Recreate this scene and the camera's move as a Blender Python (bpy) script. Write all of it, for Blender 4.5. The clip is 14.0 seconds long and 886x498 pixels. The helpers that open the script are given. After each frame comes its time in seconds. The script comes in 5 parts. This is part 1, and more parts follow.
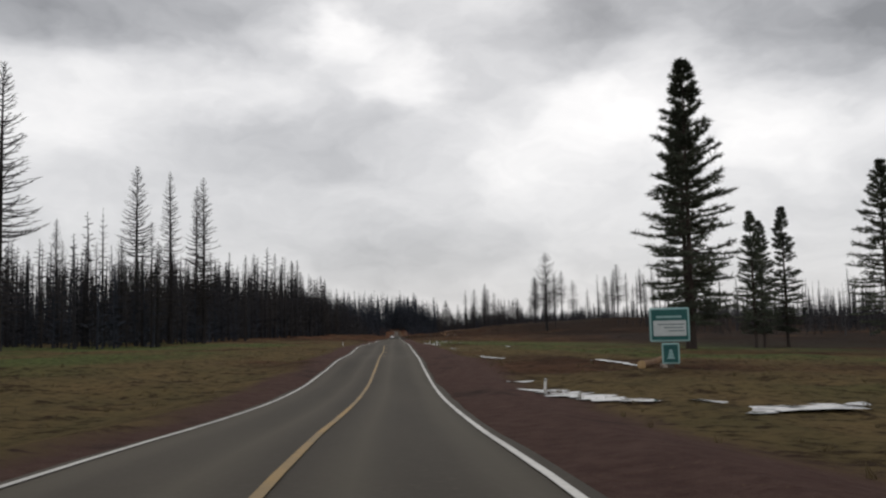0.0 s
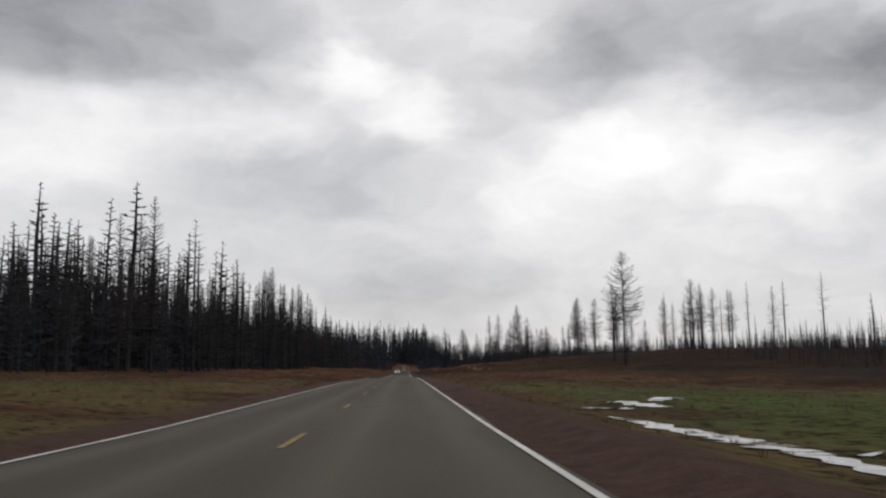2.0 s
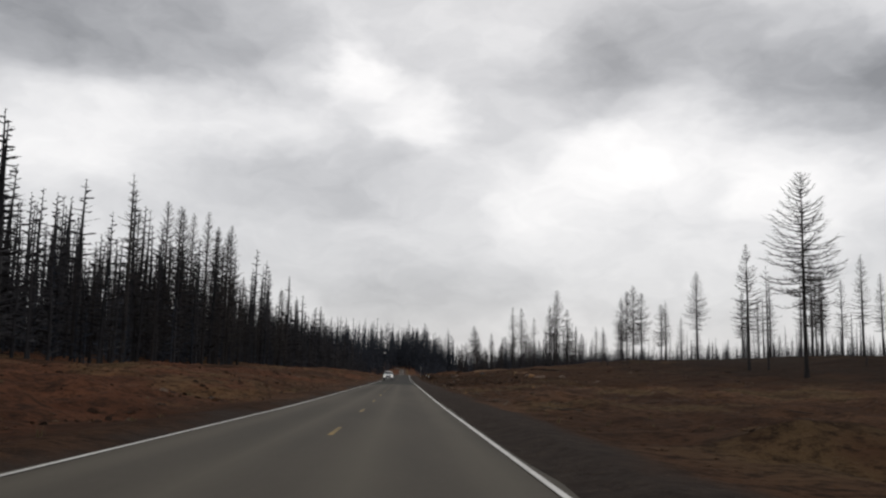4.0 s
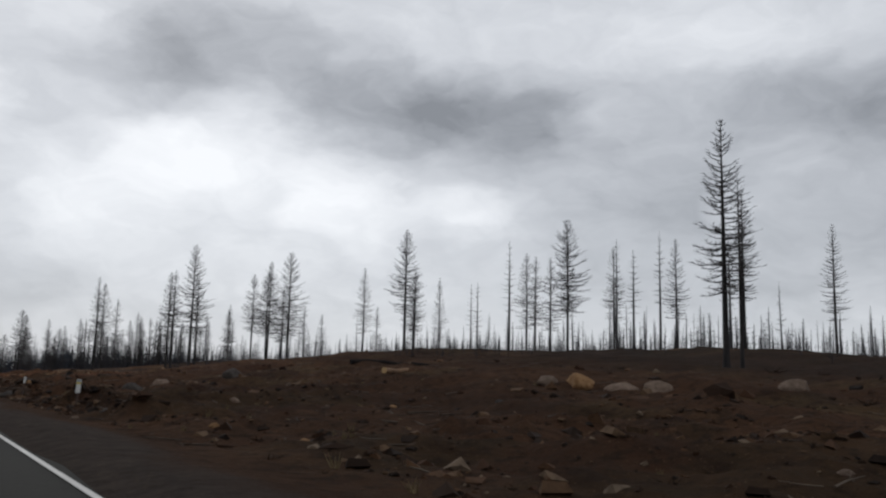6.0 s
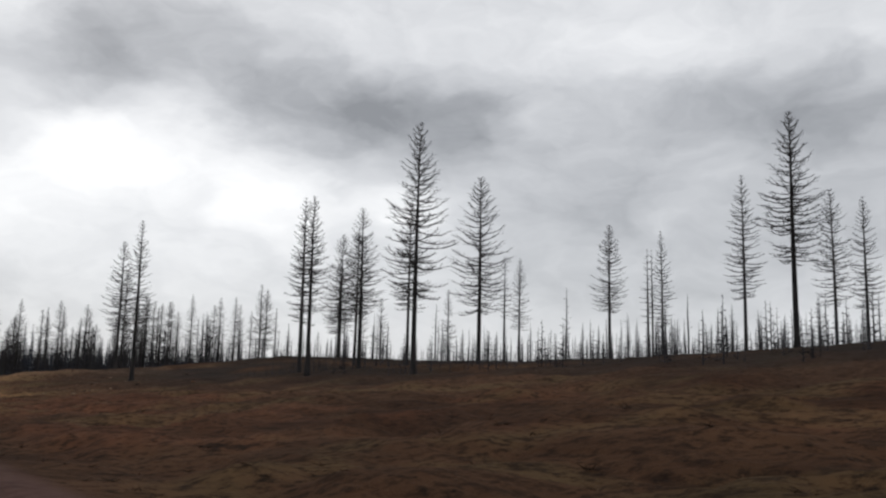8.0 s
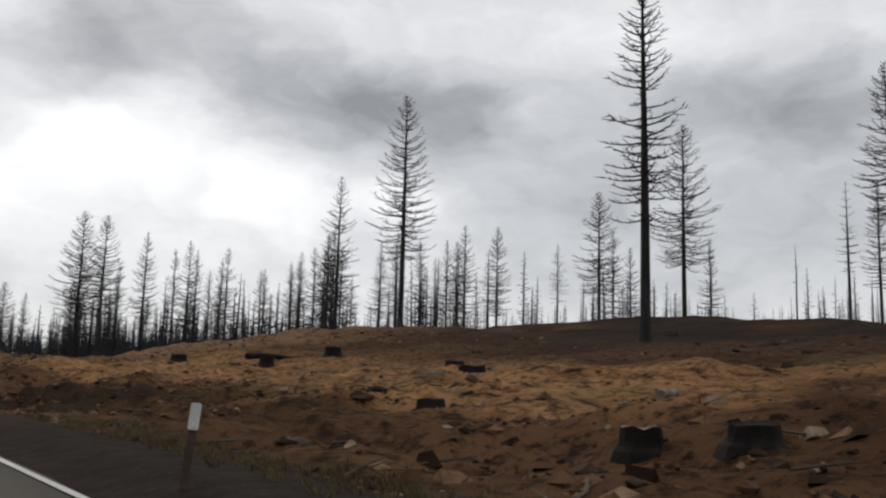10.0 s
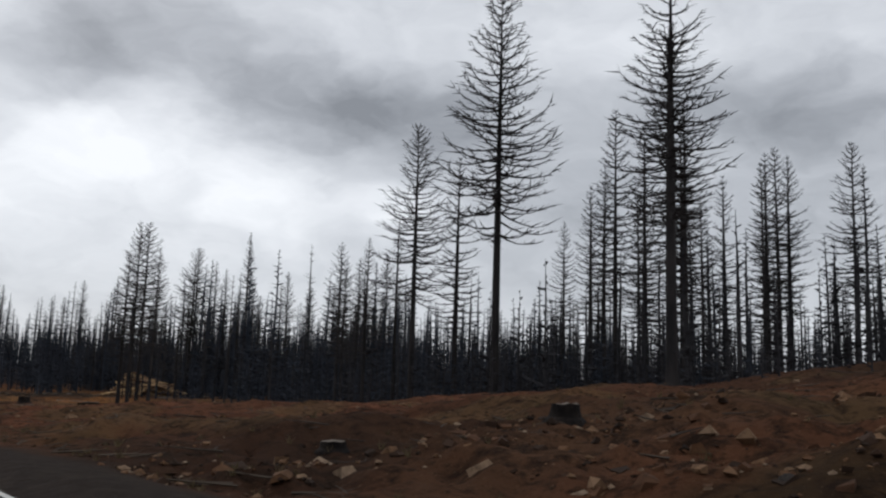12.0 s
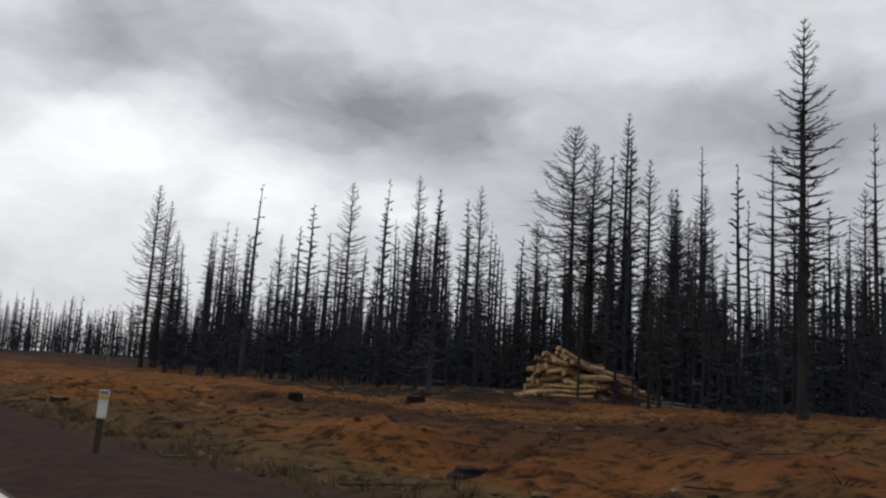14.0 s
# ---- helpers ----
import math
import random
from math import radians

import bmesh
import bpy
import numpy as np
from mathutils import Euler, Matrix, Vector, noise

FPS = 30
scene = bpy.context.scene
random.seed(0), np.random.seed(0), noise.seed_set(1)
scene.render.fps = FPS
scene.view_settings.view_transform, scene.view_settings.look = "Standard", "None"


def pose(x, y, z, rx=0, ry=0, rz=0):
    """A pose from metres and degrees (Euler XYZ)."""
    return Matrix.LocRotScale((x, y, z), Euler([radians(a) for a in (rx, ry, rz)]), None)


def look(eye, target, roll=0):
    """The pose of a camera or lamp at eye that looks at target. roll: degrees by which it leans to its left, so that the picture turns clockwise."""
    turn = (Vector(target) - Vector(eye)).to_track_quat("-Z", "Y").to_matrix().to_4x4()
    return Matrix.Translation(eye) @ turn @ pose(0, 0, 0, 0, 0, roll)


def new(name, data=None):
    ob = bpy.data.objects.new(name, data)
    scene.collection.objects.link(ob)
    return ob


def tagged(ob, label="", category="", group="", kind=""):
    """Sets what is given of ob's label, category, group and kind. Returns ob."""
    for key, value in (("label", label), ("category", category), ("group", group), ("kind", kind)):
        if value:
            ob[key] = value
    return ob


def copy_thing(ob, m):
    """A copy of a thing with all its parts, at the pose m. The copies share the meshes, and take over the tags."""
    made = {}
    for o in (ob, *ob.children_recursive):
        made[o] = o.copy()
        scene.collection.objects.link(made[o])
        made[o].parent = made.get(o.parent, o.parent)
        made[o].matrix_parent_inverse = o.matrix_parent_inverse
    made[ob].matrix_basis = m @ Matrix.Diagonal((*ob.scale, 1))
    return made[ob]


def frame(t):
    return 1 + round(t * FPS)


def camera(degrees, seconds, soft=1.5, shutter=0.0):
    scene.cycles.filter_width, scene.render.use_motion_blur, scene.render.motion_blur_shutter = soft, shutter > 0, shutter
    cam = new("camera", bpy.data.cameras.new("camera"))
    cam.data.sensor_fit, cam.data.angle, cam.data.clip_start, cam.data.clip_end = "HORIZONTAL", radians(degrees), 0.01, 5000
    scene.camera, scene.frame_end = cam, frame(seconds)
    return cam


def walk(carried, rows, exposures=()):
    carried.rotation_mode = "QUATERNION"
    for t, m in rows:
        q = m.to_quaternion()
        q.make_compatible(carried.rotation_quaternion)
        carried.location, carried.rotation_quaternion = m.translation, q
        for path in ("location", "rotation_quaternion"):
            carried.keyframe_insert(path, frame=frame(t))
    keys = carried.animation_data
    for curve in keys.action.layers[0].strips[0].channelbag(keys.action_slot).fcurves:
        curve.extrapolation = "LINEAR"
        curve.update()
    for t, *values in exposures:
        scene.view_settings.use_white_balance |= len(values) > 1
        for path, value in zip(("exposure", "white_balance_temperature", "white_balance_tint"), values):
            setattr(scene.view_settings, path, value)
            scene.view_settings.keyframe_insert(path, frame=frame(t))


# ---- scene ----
# ---- the camera and its drive ----
DRIVE = [
    (0, -0, 0, 0.48, -3.08, 4.96, 1.28),
    (0.5, 0.01, 17.18, 0.07, -3, 4.78, 1.28),
    (1, 0.03, 34.28, -0.04, -3.4, 5.37, 1.07),
    (1.5, 0, 51.31, -0.29, -3.42, 6.62, 1.03),
    (2, -0.02, 68.26, -0.53, -2.55, 7.3, 0.74),
    (4.5, -0.02, 152.78, -1.69, -2.82, 7.67, -1.33),
    (5, -0.02, 169.69, -1.92, -5.05, 7.77, -1.53),
    (5.1, -0.02, 173.07, -1.96, -7.2, 7.85, -1.5),
    (5.2, -0.02, 176.46, -2.01, -11.1, 7.95, -1.4),
    (5.3, -0.02, 179.84, -2.05, -16.3, 8.1, -1.2),
    (5.5, -0.02, 186.61, -2.14, -25.67, 8.42, -1.04),
    (6, -0.01, 203.6, -2.3, -32.07, 8.51, -1.33),
    (6.5, 0, 220.7, -2.45, -33.82, 8.66, -1.53),
    (7, 0, 238.03, -2.45, -35.63, 8.87, -1.52),
    (7.5, -0, 255.75, -2.44, -36.41, 8.78, -1.22),
    (10, 0.01, 347.84, -5.07, -36.86, 8.16, -1.49),
    (10.5, 0.01, 366.82, -5.18, -36.53, 8.39, -1.88),
    (11, 0.01, 385.93, -5.28, -36.65, 9.1, -0.94),
    (11.5, 0.01, 405.15, -5.65, -37.21, 9.34, -1.41),
    (12, 0.01, 424.44, -6.02, -37.49, 8.56, -1.82),
    (12.5, 0.01, 443.8, -6.67, -37.55, 8.1, -1.25),
    (13, -0, 463.19, -7.31, -37.43, 8.19, -1.94),
    (13.5, 0, 482.54, -8.06, -37.5, 8.23, -1.93),
    (14, 0, 501.79, -8.81, -37.22, 8.67, -3.52),
]
cam = camera(54.55, 14.0, soft=2.3, shutter=0.0)
walk(cam, [(t, pose(x, y, z, 90 + pitch, roll, yaw)) for t, x, y, z, yaw, pitch, roll in DRIVE],
     [(0, 0.0, 6600, 10), (5.1, 0.0, 6600, 10), (5.5, -0.06, 6280, 9), (7.0, -0.06, 6280, 9), (7.5, 0.04, 6450, 9), (10, 0.12, 6500, 9), (11, 0.14, 6600, 10), (11.6, 0.0, 6250, 9), (13.5, -0.08, 6200, 9), (14, -0.02, 6400, 10)])

# ---- sky and sun ----
world = bpy.data.worlds.new("overcast_sky")
scene.world = world
world.use_nodes = True
wn, wl = world.node_tree.nodes, world.node_tree.links
wn.clear()


def wmath(op, a, b=0.0):
    n = wn.new("ShaderNodeMath")
    n.operation = op
    for i, v in enumerate((a, b)):
        if isinstance(v, (int, float)):
            n.inputs[i].default_value = v
        else:
            wl.new(v, n.inputs[i])
    return n.outputs[0]


coord = wn.new("ShaderNodeTexCoord")
apart = wn.new("ShaderNodeSeparateXYZ")
wl.new(coord.outputs["Generated"], apart.inputs[0])
# bearing and height above the horizon, in degrees, with ragged edges from noise
bearing = wmath("MULTIPLY", wmath("ARCTAN2", apart.outputs[0], apart.outputs[1]), 57.296)
height = wmath("MULTIPLY", wmath("ARCSINE", apart.outputs[2]), 57.296)
flat = wn.new("ShaderNodeCombineXYZ")
wl.new(bearing, flat.inputs[0])
wl.new(wmath("MULTIPLY", height, 1.9), flat.inputs[1])
edge_noise = wn.new("ShaderNodeTexNoise")
edge_noise.inputs["Scale"].default_value = 0.16
edge_noise.inputs["Detail"].default_value = 4
wl.new(flat.outputs[0], edge_noise.inputs["Vector"])
shift = wn.new("ShaderNodeVectorMath")
shift.operation = "MULTIPLY_ADD"
wl.new(edge_noise.outputs["Color"], shift.inputs[0])
shift.inputs[1].default_value = (9, 9, 0)
shift.inputs[2].default_value = (-4.5, -4.5, 0)
ragged = wn.new("ShaderNodeVectorMath")
wl.new(flat.outputs[0], ragged.inputs[0])
wl.new(shift.outputs[0], ragged.inputs[1])
# cloud masses: bearing, height, half width and half height in degrees, how much lighter or darker
DARK_CLOUDS = [
    (-18, 20.5, 11, 5, -0.28), (-28, 20, 8, 6, -0.14), (-7, 12, 8, 2.8, -0.13), (12, 19.5, 5, 3, -0.20), (18, 21.5, 7, 3.5, -0.22), (27.5, 17.8, 7.5, 3.6, -0.26),
    (34.5, 16.3, 6.5, 3.6, -0.24), (41, 18, 9, 4, -0.14), (56.5, 17.3, 9, 3.6, -0.22), (45, 13, 8, 3.4, -0.13), (52, 8.5, 16, 6, -0.15), (0, 4.5, 9, 2.6, -0.15), (64, 14, 9, 6, -0.15),
]
LIGHT_CLOUDS = [
    (-22, 13.5, 7, 3.5, 0.22), (-3.5, 19, 2.6, 2.4, 0.26), (0.5, 16.2, 3.4, 2.4, 0.24), (-12, 15.8, 8, 2, 0.14), (9, 11, 6, 4, 0.20), (14, 14.5, 4, 2.2, 0.15),
    (19.5, 13.2, 8, 3.8, 0.22), (26, 10.5, 5, 2.6, 0.20), (33.5, 10.8, 3.5, 1.6, 0.18), (46, 21.5, 10, 3, 0.10), (5, 21.5, 5, 2, 0.06), (18, 7, 9, 3, 0.08),
]
total = wmath("ADD", 0.67, 0.0)
for cb, ch, cw, ct, amount in DARK_CLOUDS + LIGHT_CLOUDS:
    off = wn.new("ShaderNodeVectorMath")
    off.operation = "SUBTRACT"
    wl.new(ragged.outputs[0], off.inputs[0])
    off.inputs[1].default_value = (cb, ch * 1.9, 0)
    oval = wn.new("ShaderNodeVectorMath")
    oval.operation = "MULTIPLY"
    wl.new(off.outputs[0], oval.inputs[0])
    oval.inputs[1].default_value = (1 / cw, 1 / (1.9 * ct), 0)
    far = wn.new("ShaderNodeVectorMath")
    far.operation = "LENGTH"
    wl.new(oval.outputs[0], far.inputs[0])
    fall = wn.new("ShaderNodeMapRange")
    fall.interpolation_type = "SMOOTHERSTEP"
    wl.new(far.outputs["Value"], fall.inputs[0])
    for i, v in enumerate((0.15, 1.45, amount, 0.0)):
        fall.inputs[i + 1].default_value = v
    total = wmath("ADD", total, fall.outputs[0])
for size, amount in ((0.11, 0.24), (0.32, 0.20)):
    billow = wn.new("ShaderNodeTexNoise")
    billow.inputs["Scale"].default_value = size
    billow.inputs["Detail"].default_value = 6
    billow.inputs["Roughness"].default_value = 0.55
    wl.new(ragged.outputs[0], billow.inputs["Vector"])
    total = wmath("ADD", total, wmath("MULTIPLY", wmath("SUBTRACT", billow.outputs["Fac"], 0.5), amount))
total = wmath("MINIMUM", wmath("MAXIMUM", total, 0.26), 0.97)
tint = wn.new("ShaderNodeMix")
tint.data_type = "RGBA"
wl.new(total, tint.inputs["Factor"])
tint.inputs["A"].default_value = (0.95, 0.99, 1.08, 1)
tint.inputs["B"].default_value = (1.0, 0.995, 1.0, 1)
grey = wn.new("ShaderNodeVectorMath")
grey.operation = "SCALE"
wl.new(tint.outputs["Result"], grey.inputs[0])
wl.new(total, grey.inputs["Scale"])
clear_sky = wn.new("ShaderNodeTexSky")
clear_sky.sky_type = "NISHITA"
clear_sky.sun_disc = False
clear_sky.sun_elevation, clear_sky.sun_rotation = radians(38), radians(8)
through_cloud = wn.new("ShaderNodeVectorMath")
through_cloud.operation = "SCALE"
wl.new(clear_sky.outputs[0], through_cloud.inputs[0])
through_cloud.inputs["Scale"].default_value = 0.004
both = wn.new("ShaderNodeVectorMath")
wl.new(grey.outputs[0], both.inputs[0])
wl.new(through_cloud.outputs[0], both.inputs[1])
back = wn.new("ShaderNodeBackground")
wl.new(both.outputs[0], back.inputs["Color"])
back.inputs["Strength"].default_value = 1.0
wout = wn.new("ShaderNodeOutputWorld")
wl.new(back.outputs[0], wout.inputs["Surface"])

sun = bpy.data.lights.new("sun", "SUN")
sun.energy, sun.angle, sun.color = 0.5, radians(30), (1.0, 0.97, 0.92)
sun_lamp = new("sun", sun)
sun_lamp.matrix_world = look((40, 300, 260), (0, 0, 0))
# ---- the lie of the land ----
def lattice(ix, iy, seed):
    h = np.sin(ix * 127.1 + iy * 311.7 + seed * 74.7) * 43758.5453
    return h - np.floor(h)


def value_noise(x, y, seed=0):
    """Smooth noise from -1 to 1 with cells one unit wide."""
    ix, iy = np.floor(x), np.floor(y)
    fx, fy = x - ix, y - iy
    fx, fy = fx * fx * (3 - 2 * fx), fy * fy * (3 - 2 * fy)
    a = lattice(ix, iy, seed) * (1 - fx) + lattice(ix + 1, iy, seed) * fx
    b = lattice(ix, iy + 1, seed) * (1 - fx) + lattice(ix + 1, iy + 1, seed) * fx
    return 2 * (a * (1 - fy) + b * fy) - 1


def layered(x, y, size, layers=4, seed=0):
    total, weight = 0.0, 1.0
    for k in range(layers):
        total = total + weight * value_noise(x / size, y / size, seed + 17 * k)
        size, weight = size * 0.47, weight * 0.52
    return total


def smooth(a, b, v):
    t = np.clip((v - a) / (b - a), 0, 1)
    return t * t * (3 - 2 * t)


SIDE_Y = np.array([-80, 0, 3.5, 8, 11.5, 17, 34, 68, 153, 204, 221, 256, 300, 348, 386, 424, 463, 502, 560, 620, 900, 1150, 1500, 4000.0])
SIDE_Z = np.array([1.2, -0.085, -0.19, -0.31, -0.335, -0.30, -0.53, -1.01, -2.19, -2.80, -2.93, -2.95, -4.1, -5.55, -5.76, -6.5, -7.79, -9.29, -9.7, -9.3, -3, 0.2, 0.6, 1.0])
# how far the roadway stands above the ground beside it: it sags between y 8 and 19
SAG_Y = [-30, 0, 3, 5, 7.5, 10, 13, 17, 20, 27, 31, 36, 45, 52, 60, 75, 95, 115, 138, 150]
SAG_Z = [0.1, 0.155, 0.133, 0.08, 0.022, -0.036, -0.079, -0.048, 0.04, 0.046, 0.10, 0.16, 0.18, 0.09, 0.13, 0.08, 0.17, 0.17, 0.03, 0.0]
FINE_Y = np.arange(-80, 4000, 1.0)


def eased(v, taps):
    k = np.hanning(taps + 2)[1:-1]
    return np.convolve(np.pad(v, taps // 2, mode="edge"), k / k.sum(), mode="valid")


FINE_SIDE = eased(np.interp(FINE_Y, SIDE_Y, SIDE_Z), 9)
FINE_ROAD = FINE_SIDE + eased(np.interp(FINE_Y, SAG_Y, SAG_Z), 3)


def side_z(y):
    return np.interp(y, FINE_Y, FINE_SIDE)


def road_z(y):
    return np.interp(y, FINE_Y, FINE_ROAD)


def road_bend(y):
    """How far the road has swung to the left, far ahead."""
    return 0.004 * np.maximum(0, np.minimum(np.asarray(y, float), 1000) - 770) ** 2


def road_right(y):
    """Where the white line on the right runs."""
    return np.interp(y, [-50, 0, 5, 13, 20, 27, 36, 45, 60, 75, 95, 120, 190, 225, 265, 340, 371, 391, 468, 487, 506, 530], [0.55, 0.54, 0.50, 0.51, 0.50, 0.53, 0.52, 0.555, 0.55, 0.60, 0.60, 0.65, 0.72, 0.76, 1.0, 0.98, 0.84, 1.03, 0.96, 0.84, 0.66, 0.66]) - road_bend(y)


def road_left(y):
    return road_right(y) - np.interp(y, [0, 5, 10, 20, 27, 36, 45, 52, 60, 75, 95, 120, 150, 200], [1.86, 1.93, 1.90, 1.86, 1.96, 2.12, 2.18, 2.30, 2.44, 2.50, 2.60, 2.56, 2.46, 2.4])


RISE_Y = [-50, 0, 80, 120, 180, 222, 260, 300, 340, 370, 400, 428, 446, 456, 466, 480, 505, 700]
RISE_R = [-0.03, -0.036, -0.04, -0.02, 0.004, 0.026, 0.066, 0.080, 0.084, 0.074, 0.112, 0.088, 0.05, 0.022, 0.008, 0.0, 0.0, 0.012]


# heaps of dug earth: x, y, radius, height
HEAPS = [(5.4, 349.6, 2.6, 0.20), (7.8, 259.8, 0.9, 0.30), (5.1, 263.3, 0.9, 0.22), (9.25, 258.4, 0.5, 0.2), (7.2, 265.3, 2.1, 0.40), (5.4, 266.4, 1.2, 0.22), (3.0, 232.0, 0.6, 0.18), (3.6, 218.5, 0.8, 0.2), (9.6, 267.2, 1.2, 0.32), (4.2, 246.0, 0.6, 0.2), (5.4, 247.5, 0.7, 0.24), (6.4, 244.6, 0.5, 0.2), (3.6, 370.6, 0.9, 0.22), (4.8, 372.6, 1.0, 0.26)]


def ground_z(x, y):
    x, y = np.asarray(x, float), np.asarray(y, float)
    dr = np.maximum(0, x - road_right(y) - 0.35)
    dl = np.maximum(0, road_left(y) - 0.35 - x)
    right = np.interp(y, RISE_Y, RISE_R) * np.minimum(np.maximum(0, dr - 2.0), 60)
    left = np.interp(y, [-50, 60, 140, 240, 500], [0.0, 0.012, 0.045, 0.06, 0.05]) * np.minimum(np.maximum(0, dl - 1.5), 50)
    z = side_z(y) + (road_z(y) - side_z(y)) * (1 - smooth(0.3, 1.8, dr + dl)) + right + left
    # shoulders and shallow ditches
    z = z - 0.10 * smooth(0.15, 1.3, dr) + 0.05 * smooth(1.6, 3.2, dr) - 0.12 * smooth(0.2, 1.4, dl) + 0.12 * smooth(1.5, 4, dl)
    # the bank of spoil beside the road, and the knolls on the slope
    bank = np.interp(y, [376, 390, 399, 410, 426], [0, 0.55, 0.62, 0.38, 0])
    z = z + bank * np.exp(-((x - 7.2) / 2.6) ** 2)
    z = z + 0.5 * smooth(205, 225, y) * (1 - smooth(238, 250, y)) * np.exp(-((x - 14) / 6) ** 2)
    z = z + 0.7 * np.exp(-((x - 33) / 12) ** 2 - ((y - 256) / 14) ** 2)
    z = z + 0.8 * np.exp(-((x - 24) / 9) ** 2 - ((y - 389) / 15) ** 2)
    z = z + 0.35 * smooth(150, 180, y) * (1 - smooth(240, 260, y)) * np.exp(-((x + 9) / 4) ** 2)
    z = z - 0.85 * np.maximum(0, road_z(y) + 9.6) * smooth(600, 660, y) * smooth(6, 30, x)
    z = z + 0.4 * smooth(640, 760, y) * smooth(8, 45, np.abs(x))
    for mx, my, mr, mh in HEAPS:
        z = z + mh * np.exp(-1.3 * ((x - mx) ** 2 + (y - my) ** 2) / mr ** 2) * (1 + 0.35 * layered(x, y, 0.6, 3, 81))
    # unevenness: none on the road, coarse further out
    d = dr + dl
    rough = smooth(0.5, 2.5, d)
    wet = 1 - smooth(95, 125, y)
    z = z + rough * (0.19 - 0.12 * wet) * layered(x, y, 2.0, 5, 3) * (1 + 0.3 * smooth(380, 392, y) * (1 - smooth(425, 440, y)))
    z = z + smooth(4, 25, d) * 0.35 * (1 - 0.7 * wet) * layered(x, y, 13.0, 3, 9) + smooth(40, 200, d) * 1.4 * layered(x, y, 90.0, 2, 5)
    # crumbled soil: rounded lumps with creases between them
    dug = smooth(172, 186, y) * (1 - smooth(268, 280, y)) + smooth(336, 346, y) * (1 - smooth(505, 530, y)) * (1 - 0.45 * smooth(430, 445, y))
    dug = dug * smooth(0.9, 1.6, dr) * (1 - 0.6 * smooth(5, 12, dr)) * smooth(-0.45, 0.25, layered(x, y, 3.1, 2, 61))
    lumps = np.abs(value_noise(x / 0.62, y / 0.62, 71)) + 0.6 * np.abs(value_noise(x / 0.31, y / 0.36, 72)) + 0.3 * np.abs(value_noise(x / 0.17, y / 0.3, 73))
    ridge = smooth(212, 218, y) * (1 - smooth(236, 244, y)) * np.exp(-((dr - 1.75 - 0.25 * np.sin(0.9 * y)) / 0.42) ** 2)
    z = z + dug * (0.15 + 0.20 * ridge) * (lumps - 0.5) + 0.16 * ridge * dug
    return z - 0.06 * (1 - smooth(0.0, 0.12, d))

# ---- materials ----
def material(name, rough=0.9, metal=0.0):
    m = bpy.data.materials.new(name)
    m.use_nodes = True
    shader = m.node_tree.nodes["Principled BSDF"]
    shader.inputs["Roughness"].default_value = rough
    shader.inputs["Metallic"].default_value = metal
    shader.inputs["Specular IOR Level"].default_value = 0.3
    return m, m.node_tree.nodes, m.node_tree.links, shader


def rgba(c):
    return (c[0], c[1], c[2], 1)


def noise_at(nodes, links, scale, detail=5, rough=0.6, stretch=None, space="Object"):
    n = nodes.new("ShaderNodeTexNoise")
    n.inputs["Scale"].default_value, n.inputs["Detail"].default_value, n.inputs["Roughness"].default_value = scale, detail, rough
    c = nodes.new("ShaderNodeTexCoord")
    out = c.outputs[space]
    if stretch:
        mp = nodes.new("ShaderNodeMapping")
        mp.inputs["Scale"].default_value = stretch
        links.new(out, mp.inputs["Vector"])
        out = mp.outputs[0]
    links.new(out, n.inputs["Vector"])
    return n.outputs["Fac"]


def blend(nodes, links, fac, a, b, lo=0.35, hi=0.65):
    """Mix of two colours, or of two sockets, by a factor stretched between lo and hi."""
    r = nodes.new("ShaderNodeMapRange")
    links.new(fac, r.inputs[0])
    r.inputs[1].default_value, r.inputs[2].default_value = lo, hi
    mx = nodes.new("ShaderNodeMix")
    mx.data_type = "RGBA"
    links.new(r.outputs[0], mx.inputs["Factor"])
    for key, v in (("A", a), ("B", b)):
        if isinstance(v, tuple):
            mx.inputs[key].default_value = rgba(v)
        else:
            links.new(v, mx.inputs[key])
    return mx.outputs["Result"]


def relief(nodes, links, shader, fac, strength, distance):
    b = nodes.new("ShaderNodeBump")
    b.inputs["Strength"].default_value, b.inputs["Distance"].default_value = strength, distance
    links.new(fac, b.inputs["Height"])
    links.new(b.outputs[0], shader.inputs["Normal"])


def two_tone(name, a, b, scale, rough=0.9, metal=0.0, bump=0.4, depth=0.02, stretch=None, fine=None, lo=0.35, hi=0.65):
    """A surface of two colours at one size of pattern, with fine grain at a smaller one."""
    m, n, l, s = material(name, rough, metal)
    big = noise_at(n, l, scale, 5, 0.6, stretch)
    if rough > 0.7:
        s.inputs["Specular IOR Level"].default_value = 0.1
    small = noise_at(n, l, fine or scale * 9, 3, 0.7, stretch)
    c = blend(n, l, big, a, b, lo, hi)
    c = blend(n, l, small, c, tuple(0.55 * v for v in a), 0.5, 0.95)
    info = n.new("ShaderNodeObjectInfo")
    hsv = n.new("ShaderNodeHueSaturation")
    vary = n.new("ShaderNodeMapRange")
    l.new(info.outputs["Random"], vary.inputs[0])
    vary.inputs[3].default_value, vary.inputs[4].default_value = 0.8, 1.2
    l.new(vary.outputs[0], hsv.inputs["Value"])
    l.new(c, hsv.inputs["Color"])
    l.new(hsv.outputs[0], s.inputs["Base Color"])
    relief(n, l, s, small, bump, depth)
    return m


